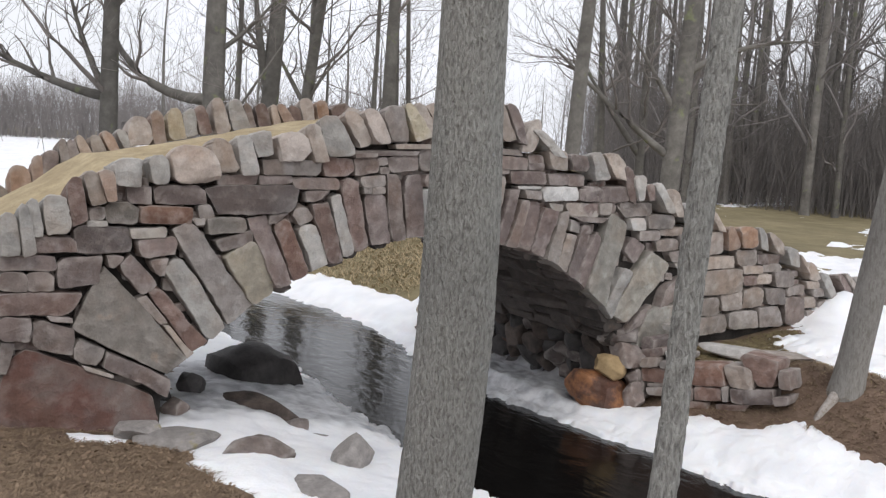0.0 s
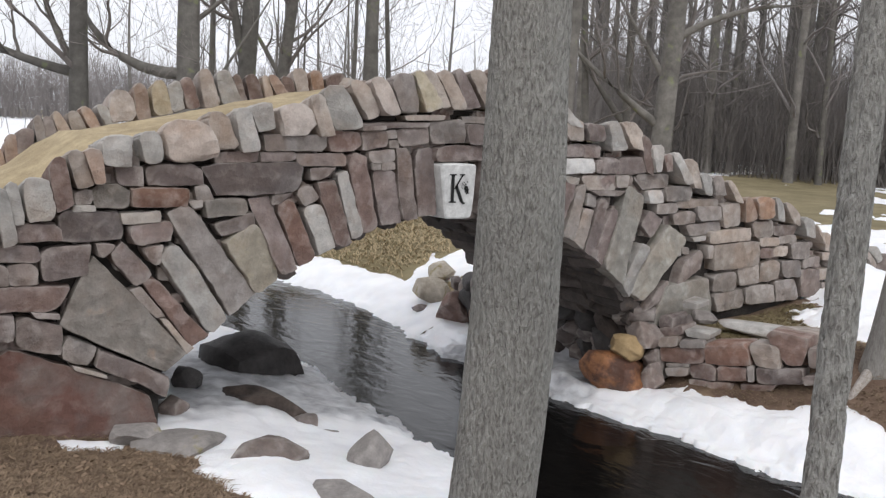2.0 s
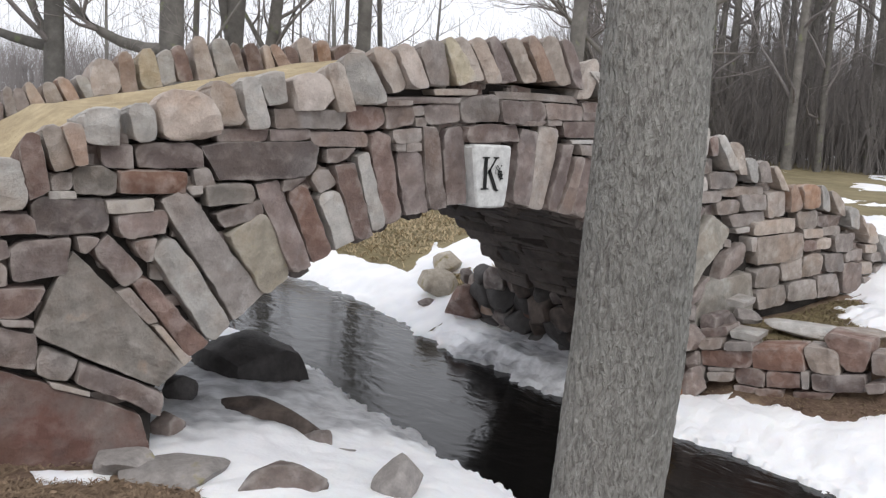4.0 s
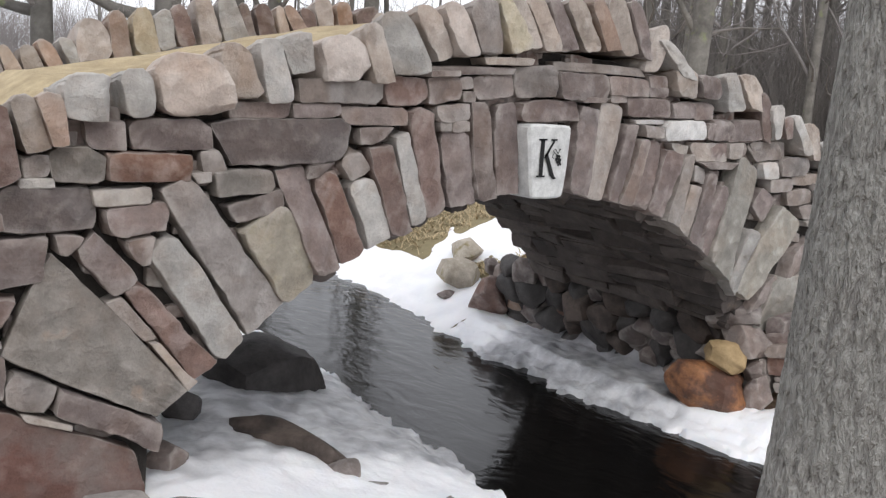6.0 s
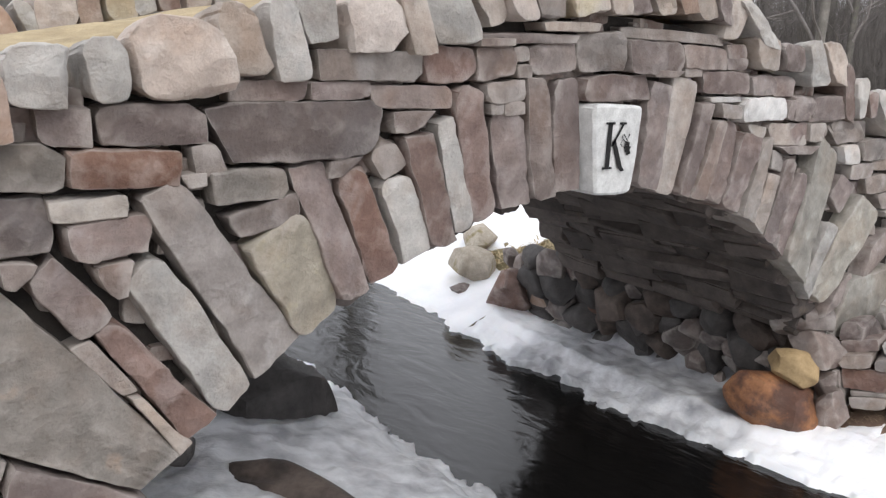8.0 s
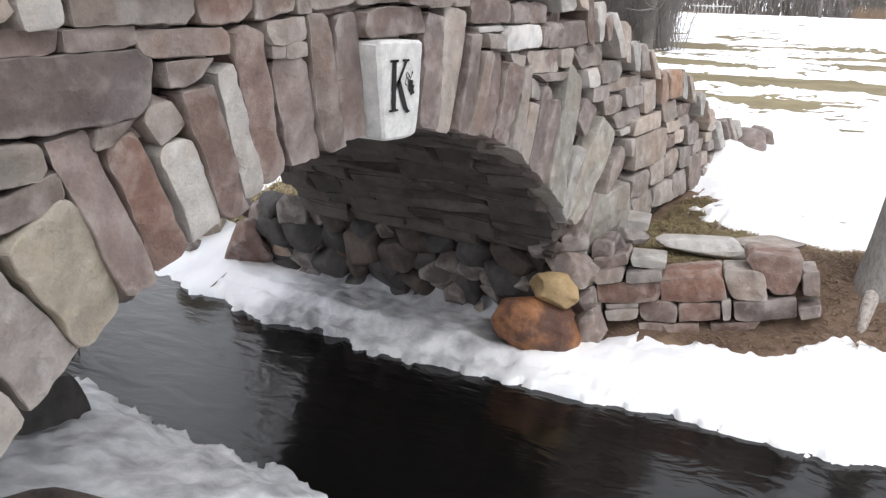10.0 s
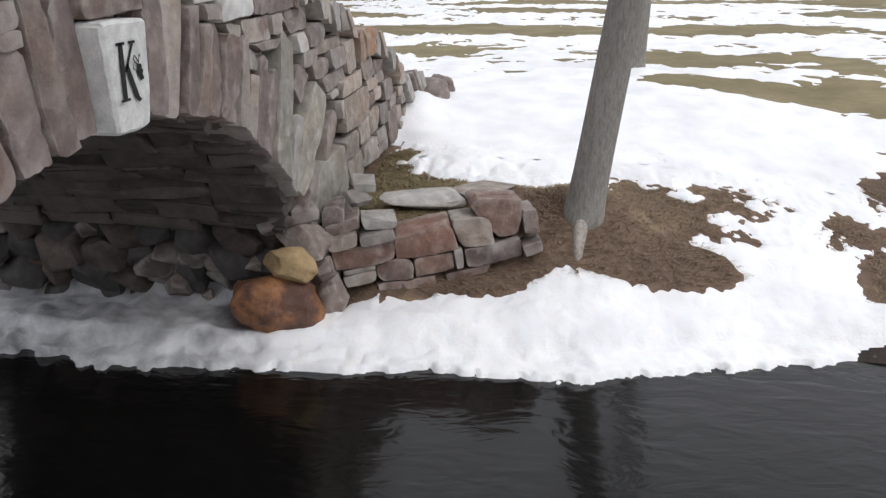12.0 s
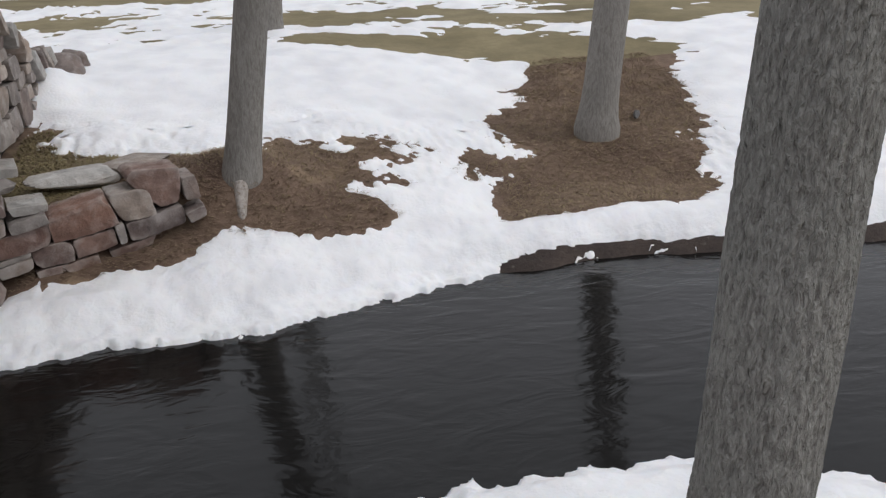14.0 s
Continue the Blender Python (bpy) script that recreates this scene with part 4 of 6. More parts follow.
stone(4.96, 0.76, 0.38, 0.20, 1, -10, 1.08, 'e')
stone(5.43, 0.74, 0.47, 0.13, -1, -2, 1.09, 'q')
stone(5.11, 0.61, 0.39, 0.10, -0, -7, 1.09, 'b')
stone(5.52, 0.62, 0.36, 0.10, 0, -2, 1.08, 'e')
stone(4.47, 0.47, 0.87, 0.30, 1, -9, 0.99, 'b')
stone(3.95, 0.53, 0.10, 0.15, -0, -8, 1.25, 'e')
stone(5.07, 0.47, 0.26, 0.12, -1, -12, 1.05, 'r')
stone(5.38, 0.48, 0.28, 0.12, 2, -5, 1.07, 'b')
stone(5.77, 0.47, 0.41, 0.21, 0, -15, 1.07, 'g')
stone(4.28, 0.16, 0.41, 0.22, 1, -4, 1.08, 'e')
stone(4.74, 0.21, 0.41, 0.23, 2, -12, 1.06, 'e')
stone(5.18, 0.24, 0.38, 0.25, 3, -8, 1.07, 'b')
stone(5.64, 0.24, 0.42, 0.22, -3, -16, 1.07, 'g')
stone(6.05, 0.31, 0.39, 0.13, 1, -9, 1.05, 'g')
stone(6.42, 0.37, 0.30, 0.10, -1, -15, 1.05, 'b')
stone(4.40, -0.07, 0.54, 0.22, 3, -12, 1.05, 'e')
stone(5.02, -0.04, 0.56, 0.23, 1, -13, 1.05, 'e')
stone(5.58, -0.03, 0.47, 0.29, 0, -24, 0.82, 'g')
stone(6.10, 0.03, 0.41, 0.38, -2, -9, 1.04, 'q')
stone(6.43, 0.13, 0.24, 0.15, 1, -14, 1.05, 'b')
stone(6.44, -0.05, 0.20, 0.12, -4, -11, 1.09, 'g')
stone(6.57, 0.26, 0.25, 0.11, -2, -15, 1.07, 'g')
stone(6.73, 0.09, 0.25, 0.13, 12, 15, 1.17, 'g')
stone(3.58, -0.01, 0.87, 0.44, 5, 10, 0.65, 'N')
stone(3.66, 0.37, 0.43, 0.26, 24, 10, 0.80, 'q')
cope(-3.61, 1.06, 0.12, 0.31, 2, -4, 0.77, 'l')
cope(-3.50, 1.09, 0.08, 0.38, 14, -9, 0.79, 'l')
cope(-3.43, 1.18, 0.08, 0.30, 4, -9, 0.90, 'l')
cope(-3.29, 1.21, 0.17, 0.30, 4, -9, 1.00, 'l')
cope(-3.14, 1.31, 0.12, 0.35, 24, -9, 0.90, 'r')
cope(-3.02, 1.42, 0.11, 0.27, 11, -18, 0.83, 'b')
cope(-2.92, 1.44, 0.09, 0.25, 9, -16, 1.55, 'o')
cope(-2.76, 1.56, 0.21, 0.21, 2, -3, 1.17, 'l')
cope(-2.52, 1.59, 0.15, 0.22, 7, -6, 1.14, 'l')
cope(-2.25, 1.63, 0.38, 0.30, 6, -15, 0.99, 'B')
cope(-1.99, 1.72, 0.17, 0.29, -1, -19, 0.92, 'b')
cope(-1.80, 1.73, 0.14, 0.34, 4, -15, 0.87, 'l')
cope(-1.65, 1.84, 0.16, 0.22, 12, -17, 1.27, 'l')
cope(-1.38, 1.83, 0.28, 0.25, 9, -13, 0.98, 'B')
cope(-1.16, 1.87, 0.14, 0.34, 9, -18, 0.98, 'b')
cope(-0.97, 1.94, 0.23, 0.38, 10, -23, 0.72, 'l')
cope(-0.75, 2.02, 0.16, 0.36, 14, -33, 1.06, 'b')
cope(-0.57, 2.05, 0.16, 0.35, 7, -28, 0.94, 'B')
cope(-0.35, 2.09, 0.20, 0.34, 8, -16, 1.03, 'g')
cope(-0.14, 2.12, 0.14, 0.37, 16, -31, 0.66, 'c')
cope(-0.03, 2.14, 0.11, 0.38, 8, -33, 1.00, 'b')
cope(0.14, 2.14, 0.15, 0.38, 10, -31, 0.99, 'b')
cope(0.30, 2.16, 0.14, 0.39, 9, -30, 0.74, 'p')
cope(0.50, 2.18, 0.17, 0.41, 7, -36, 0.95, 'b')
cope(0.69, 2.20, 0.15, 0.40, 9, -33, 0.85, 'o')
cope(0.87, 2.21, 0.18, 0.43, 9, -30, 1.09, 'b')
cope(1.06, 2.19, 0.15, 0.44, -11, -28, 1.03, 'p')
cope(1.50, 2.02, 0.19, 0.43, -4, -52, 0.89, 'l')
cope(1.65, 1.85, 0.25, 0.23, -1, -20, 1.26, 'b')
cope(1.95, 1.84, 0.24, 0.18, -0, -23, 0.99, 'p')
cope(2.25, 1.81, 0.19, 0.33, 4, -25, 0.78, 'l')
cope(2.53, 1.81, 0.28, 0.32, -7, -32, 1.14, 'b')
cope(2.75, 1.63, 0.17, 0.39, -21, -14, 1.97, 'p')
cope(2.88, 1.60, 0.14, 0.29, 8, -9, 1.73, 'l')
cope(3.06, 1.56, 0.11, 0.19, 5, -18, 1.15, 'r')
cope(3.30, 1.49, 0.14, 0.42, 4, -37, 1.08, 'l')
cope(3.52, 1.44, 0.18, 0.39, -1, -34, 1.22, 'b')
cope(3.75, 1.32, 0.17, 0.26, -9, -22, 1.37, 'l')
cope(3.98, 1.30, 0.19, 0.23, -0, -14, 1.03, 'g')
cope(4.29, 1.23, 0.15, 0.33, -11, -40, 1.02, 'b')
cope(4.59, 1.03, 0.18, 0.30, 13, -22, 0.59, 'o')
cope(4.92, 1.04, 0.30, 0.29, 1, -15, 1.13, 'o')
cope(5.20, 1.01, 0.17, 0.30, -17, -20, 1.26, 'l')
cope(5.51, 0.94, 0.32, 0.26, -21, -23, 1.94, 'b')
cope(5.86, 0.77, 0.30, 0.29, -13, -29, 0.95, 'l')
cope(6.15, 0.66, 0.16, 0.35, -28, -45, 0.72, 'b')
cope(6.33, 0.57, 0.19, 0.33, -2, -40, 0.86, 'b')
cope(6.73, 0.35, 0.18, 0.47, -11, -35, 1.22, 'l')
cope(7.13, 0.34, 0.23, 0.48, -8, -43, 1.10, 'p')
cope(7.34, 0.35, 0.15, 0.56, -8, -50, 0.86, 'b')
cope(7.58, 0.33, 0.21, 0.41, -6, -45, 1.67, 'l')

stone(1.28, 2.08, 0.16, 0.34, -4, 14, 0.9, 'b', proud=0.05, depth=0.42, name="coping_stone", chip=0.025)

key_me = stone_mesh(0.355, 0.50, 0.45, 0, -3.5, 1.36, KEY, 901, chip=0.004, rough=0.002, arris=0.016, corner=0.25)
keystone = part("keystone", key_me, bridge, "pale dressed limestone keystone with a black carved initial", pose(0.235, 0.145, 1.255))


def strokes(outlines, thick):
    """Flat cut-out strokes, each given by its corners, thick millimetres proud."""
    verts, faces = [], []
    for pts in outlines:
        n, i = len(pts), len(verts)
        verts += [(x, -thick, z) for x, z in pts] + [(x, 0.0, z) for x, z in pts]
        faces.append(tuple(range(i, i + n)))
        faces += [(i + k, i + n + k, i + n + (k + 1) % n, i + (k + 1) % n) for k in range(n)]
    return mesh_from("strokes", verts, faces, LETTER, False)


K_SHAPE = [
    [(-0.052, -0.115), (-0.018, -0.115), (-0.018, 0.125), (-0.052, 0.125)],
    [(-0.072, 0.118), (0.002, 0.118), (0.002, 0.130), (-0.072, 0.130)],
    [(-0.074, -0.126), (0.004, -0.126), (0.004, -0.114), (-0.074, -0.114)],
    [(-0.018, 0.0), (0.0, 0.0), (0.078, 0.118), (0.060, 0.118)],
    [(0.040, 0.118), (0.096, 0.118), (0.096, 0.130), (0.040, 0.130)],
    [(-0.012, 0.02), (0.014, 0.04), (0.090, -0.118), (0.052, -0.118)],
    [(0.052, -0.118), (0.090, -0.118), (0.112, -0.134), (0.085, -0.142)],
]
part("letter", strokes(K_SHAPE, 0.002), keystone, "black letter K", pose(-0.045, -0.232, 0.025))


def sprig():
    """A small cluster of berries with a stalk and a leaf, cut into the stone."""
    shapes = []
    for x, z, r in ((0.0, 0.012, 0.012), (0.018, 0.010, 0.012), (-0.006, -0.008, 0.011), (0.014, -0.010, 0.013), (0.030, -0.012, 0.010), (0.004, -0.028, 0.011), (0.024, -0.030, 0.011), (0.034, -0.042, 0.008), (0.016, -0.046, 0.009)):
        shapes.append([(x + r * math.cos(t * math.pi / 4), z + r * math.sin(t * math.pi / 4)) for t in range(8)])
    # stalk, tendril and the thin outline of a leaf
    for line in (((0.006, 0.022), (0.010, 0.042), (0.018, 0.058)), ((-0.006, 0.022), (-0.030, 0.034), (-0.040, 0.052), (-0.026, 0.062), (-0.010, 0.048), (0.002, 0.030)), ((-0.036, 0.030), (-0.046, 0.008), (-0.032, -0.004))):
        for (ax, az), (bx, bz) in zip(line, line[1:]):
            shapes.append([(ax - 0.0018, az - 0.0018), (ax + 0.0018, az + 0.0018), (bx + 0.0018, bz + 0.0018), (bx - 0.0018, bz - 0.0018)])
    shapes.append([(0.014, 0.056), (0.020, 0.050), (0.026, 0.060), (0.018, 0.066)])
    return shapes


part("carved_sprig", strokes(sprig(), 0.002), keystone, "small dark carved berry sprig", pose(0.062, -0.232, 0.028))

# rubble hearting that shows in the wider joints
rnd = random.Random(12)
for n in range(230):
    x = rnd.uniform(-3.7, 7.4)
    lo = (arch_z(x) + 0.2) if -2.6 < x < 3.3 else -0.3 + 0.05 * max(0, x)
    z = rnd.uniform(lo, deck_z(x) + 0.06)
    stone(x, z, rnd.uniform(0.10, 0.24), rnd.uniform(0.06, 0.14), rnd.uniform(-8, 8), rnd.uniform(-10, 10), 1.0, rnd.choice("pqpgr"), proud=-0.085, depth=0.2, name="hearting_stone", facets=0)

# soffit: long thin slabs on edge, the vault's shade painted into their colour
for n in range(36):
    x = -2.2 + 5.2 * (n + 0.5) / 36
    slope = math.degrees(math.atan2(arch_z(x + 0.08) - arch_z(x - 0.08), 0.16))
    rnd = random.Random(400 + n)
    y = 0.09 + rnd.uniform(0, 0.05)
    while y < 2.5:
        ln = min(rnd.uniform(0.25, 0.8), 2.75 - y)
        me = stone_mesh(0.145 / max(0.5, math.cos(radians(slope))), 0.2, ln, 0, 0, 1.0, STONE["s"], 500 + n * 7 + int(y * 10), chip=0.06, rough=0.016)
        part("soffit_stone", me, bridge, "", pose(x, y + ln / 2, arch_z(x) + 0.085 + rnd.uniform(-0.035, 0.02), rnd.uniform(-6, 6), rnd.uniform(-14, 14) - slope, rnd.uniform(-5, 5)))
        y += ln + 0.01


def abut(x, y, z, rw, rh, kind):
    """One boulder of the abutment inside the passage."""
    SEED[0] += 1
    rnd = random.Random(SEED[0])
    me = boulder_mesh(rw * 0.9, rw * 1.08, rh * 1.08, STONE[kind], SEED[0], cells=9, facets=12, hard=0.9)
    part("abutment_stone", me, bridge, "", pose(x + 0.05, y, z, rnd.uniform(-8, 8), rnd.uniform(-15, 15), rnd.uniform(-25, 25)))


# dark kinds here have the shade of the passage put into their colour
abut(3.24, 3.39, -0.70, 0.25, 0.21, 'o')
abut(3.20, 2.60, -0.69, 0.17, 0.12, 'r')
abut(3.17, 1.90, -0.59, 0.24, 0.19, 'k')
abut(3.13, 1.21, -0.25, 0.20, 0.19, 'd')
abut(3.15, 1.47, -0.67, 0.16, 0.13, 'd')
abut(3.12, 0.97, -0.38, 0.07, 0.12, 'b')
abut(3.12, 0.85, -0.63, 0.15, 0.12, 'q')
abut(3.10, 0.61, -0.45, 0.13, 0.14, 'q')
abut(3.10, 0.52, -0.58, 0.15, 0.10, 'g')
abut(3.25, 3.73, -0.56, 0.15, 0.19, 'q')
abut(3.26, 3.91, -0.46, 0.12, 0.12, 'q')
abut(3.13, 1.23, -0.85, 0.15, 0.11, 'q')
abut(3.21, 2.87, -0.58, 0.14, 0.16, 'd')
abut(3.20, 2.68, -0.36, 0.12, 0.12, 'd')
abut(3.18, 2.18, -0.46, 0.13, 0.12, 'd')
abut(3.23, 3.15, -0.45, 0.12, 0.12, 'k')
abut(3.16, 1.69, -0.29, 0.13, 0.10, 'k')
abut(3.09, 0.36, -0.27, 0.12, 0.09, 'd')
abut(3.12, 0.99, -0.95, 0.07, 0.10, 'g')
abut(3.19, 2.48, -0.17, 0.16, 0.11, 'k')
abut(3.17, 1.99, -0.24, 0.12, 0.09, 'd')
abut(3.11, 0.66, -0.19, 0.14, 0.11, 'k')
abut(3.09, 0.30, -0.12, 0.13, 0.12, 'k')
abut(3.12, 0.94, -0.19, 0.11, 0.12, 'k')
rnd = random.Random(77)
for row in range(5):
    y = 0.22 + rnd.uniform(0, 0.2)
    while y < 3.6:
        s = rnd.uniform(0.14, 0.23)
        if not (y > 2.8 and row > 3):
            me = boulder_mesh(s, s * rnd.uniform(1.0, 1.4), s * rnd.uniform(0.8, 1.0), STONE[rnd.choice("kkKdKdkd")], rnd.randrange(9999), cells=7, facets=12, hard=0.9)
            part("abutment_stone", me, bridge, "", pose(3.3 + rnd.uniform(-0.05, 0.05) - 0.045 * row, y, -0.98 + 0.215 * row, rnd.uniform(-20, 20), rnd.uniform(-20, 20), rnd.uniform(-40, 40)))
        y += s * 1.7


def back(x, z, w, h, tilt, lean, taper, kind):
    """One coping stone of the far parapet."""
    return stone(x, z - 0.03, w * 1.05, h, tilt, lean, taper, kind, proud=0.0, depth=0.36, name="coping_stone", y=2.42, chip=0.022, facets=7, knock=0.07)


back(-2.86, 1.54, 0.15, 0.22, 8, -1, 0.92, 'p')
back(-2.75, 1.65, 0.07, 0.26, 24, -9, 0.78, 'g')
back(-2.66, 1.66, 0.09, 0.24, 9, -12, 0.92, 'q')
back(-2.56, 1.70, 0.09, 0.26, 14, -21, 0.55, 'b')
back(-2.42, 1.74, 0.11, 0.23, 12, -20, 0.68, 'b')
back(-2.30, 1.78, 0.10, 0.24, 6, -29, 0.85, 'o')
back(-2.15, 1.81, 0.10, 0.24, 6, -34, 0.77, 'l')
back(-1.99, 1.91, 0.22, 0.30, 6, -6, 0.73, 'B')
back(-1.81, 1.96, 0.12, 0.37, 6, -10, 1.00, 'o')
back(-1.62, 2.00, 0.15, 0.34, 12, -10, 0.86, 'c')
back(-1.47, 2.03, 0.14, 0.29, 28, -10, 1.16, 'l')
back(-1.32, 2.08, 0.12, 0.31, 15, -20, 0.77, 'r')
back(-1.13, 2.13, 0.14, 0.38, 11, -15, 0.76, 'B')
back(-0.92, 2.14, 0.18, 0.38, 8, -16, 0.67, 'l')
back(-0.78, 2.14, 0.06, 0.33, 15, -20, 1.22, 'q')
back(-0.62, 2.16, 0.14, 0.32, 7, -19, 0.80, 'r')
back(-0.48, 2.17, 0.08, 0.28, 8, -14, 0.98, 'b')
back(-0.34, 2.18, 0.13, 0.33, 4, -33, 0.71, 'o')
back(-0.22, 2.18, 0.10, 0.28, 0, -25, 1.32, 'r')
back(-0.08, 2.23, 0.14, 0.35, 2, -10, 1.36, 'B')
back(0.11, 2.24, 0.13, 0.33, 7, -9, 0.99, 'o')
back(0.34, 2.29, 0.25, 0.17, 18, -20, 1.01, 'r')
rnd = random.Random(5)
for first, last in ((-6.2, -3.0), (0.4, 7.8)):
    x = first
    while x < last:
        w, h = rnd.uniform(0.13, 0.28), rnd.uniform(0.26, 0.36)
        stone(x + w / 2, deck_z(x) + h / 2 + 0.02, w, h, rnd.uniform(-5, 8), rnd.uniform(-14, -4) if x < 1 else rnd.uniform(4, 22), rnd.uniform(0.8, 1.1), rnd.choice("bBolprgb"), depth=0.36, name="coping_stone", y=2.42, proud=0.0, chip=0.022, facets=7, knock=0.07)
        x += w * 1.02

# ---- low dry wall beside the stream ----
low_wall = new("retaining_wall")
low_wall.matrix_basis = pose(3.1, 0.0, 0.0, 0, 0, -75.07)
tagged(low_wall, "low dry-stacked wall of red and grey stones on the bank", "stone wall")


def low(x, z, w, h, tilt, lean, taper, kind):
    return stone(x, z, w, h, tilt, lean, taper, kind, depth=0.34, owner=low_wall, proud=random.Random(x * 31 + z).uniform(0.0, 0.09) - 0.12 * (z + 0.5), chip=0.022, facets=6, knock=0.05)


low(0.36, -0.51, 0.51, 0.15, 10, -7, 1.03, 'r')
low(0.20, -0.39, 0.23, 0.10, 12, -6, 1.12, 'g')
low(0.47, -0.36, 0.27, 0.08, 10, -19, 0.95, 'g')
low(0.50, -0.27, 0.26, 0.06, -0, -5, 1.13, 'l')
low(0.13, -0.19, 0.17, 0.14, 13, 1, 0.88, 'p')
low(0.21, -0.28, 0.26, 0.09, 16, -16, 1.09, 'p')
low(0.39, 0.04, 0.16, 0.06, -4, -6, 1.17, 'l')
low(0.86, -0.41, 0.49, 0.23, 9, -13, 0.91, 'f')
low(1.26, -0.35, 0.30, 0.23, 2, -16, 1.25, 'e')
low(1.48, -0.25, 0.32, 0.32, -1, -17, 2.40, 'f')
low(1.73, -0.29, 0.11, 0.19, 8, -8, 0.97, 'q')
low(0.33, -0.70, 0.25, 0.09, 11, -8, 1.09, 'g')
low(0.32, -0.63, 0.25, 0.03, 10, -8, 1.05, 'g')
low(0.62, -0.65, 0.28, 0.16, 8, -10, 1.07, 'r')
low(0.93, -0.61, 0.31, 0.15, 10, -8, 1.05, 'f')
low(1.13, -0.56, 0.06, 0.16, 9, -7, 1.49, 'g')
low(1.42, -0.53, 0.46, 0.16, 10, -10, 1.02, 'p')
low(1.75, -0.50, 0.15, 0.08, 18, -12, 1.11, 'p')
low(0.82, -0.78, 0.24, 0.12, 10, -30, 1.50, 'u')
low(1.21, -0.70, 0.34, 0.07, 12, 2, 1.22, 'r')
low(0.58, -0.78, 0.22, 0.05, 5, 0, 1.18, 'p')
low(0.05, -0.76, 0.25, 0.22, 13, -11, 1.29, 'g')
low(0.08, -0.56, 0.06, 0.12, -4, -4, 0.68, 'q')
me = stone_mesh(1.9, 0.5, 0.2, 0, 0, 1.0, DARK_FILL, 77)
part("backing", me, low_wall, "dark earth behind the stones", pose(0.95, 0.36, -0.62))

# ---- trees ----


def tube(verts, faces, pts, radii, sides):
    """Adds a tapering tube along pts."""
    start = len(verts)
    for n, (p, r) in enumerate(zip(pts, radii)):
        d = (pts[min(n + 1, len(pts) - 1)] - pts[max(n - 1, 0)]).normalized()
        a = d.orthogonal().normalized()
        b = d.cross(a)
        for k in range(sides):
            t = 2 * math.pi * k / sides
            verts.append(p + (a * math.cos(t) + b * math.sin(t)) * r)
    for n in range(len(pts) - 1):
        for k in range(sides):
            i, j = start + n * sides + k, start + n * sides + (k + 1) % sides
            faces.append((i, j, j + sides, i + sides))


def grow(verts, faces, rnd, p, d, length, r, level, sides, tips, droop=0.0):
    steps = 7 if level < 2 else 4
    pts, radii = [p.copy()], [r]
    for n in range(steps):
        d = (d + Vector((rnd.gauss(0, 0.24), rnd.gauss(0, 0.24), rnd.gauss(0.07, 0.16) - droop))).normalized()
        p = p + d * (length / steps)
        pts.append(p.copy())
        radii.append(max(0.004, r * (1 - 0.75 * (n + 1) / steps)))
    tube(verts, faces, pts, radii, sides)
    tips.append((pts, radii, level))
    return pts, radii


def branch_out(verts, faces, rnd, pts, radii, level, most, tips, count, ratio=0.55):
    if level > most:
        return
    for _ in range(count):
        n = rnd.randrange(1, len(pts))
        along = (pts[n] - pts[n - 1]).normalized()
        side = Vector((rnd.gauss(0, 1), rnd.gauss(0, 1), rnd.gauss(0.25, 0.6))).normalized()
        d = (along * 0.75 + side * 0.8).normalized()
        length = sum((a - b).length for a, b in zip(pts, pts[1:])) * rnd.uniform(0.4, 0.75)
        q, w = grow(verts, faces, rnd, pts[n], d, length, radii[n] * rnd.uniform(0.45, 0.65), level, 5 if level < 2 else 3, tips)
        branch_out(verts, faces, rnd, q, w, level + 1, most, tips, max(2, count - 2), ratio)


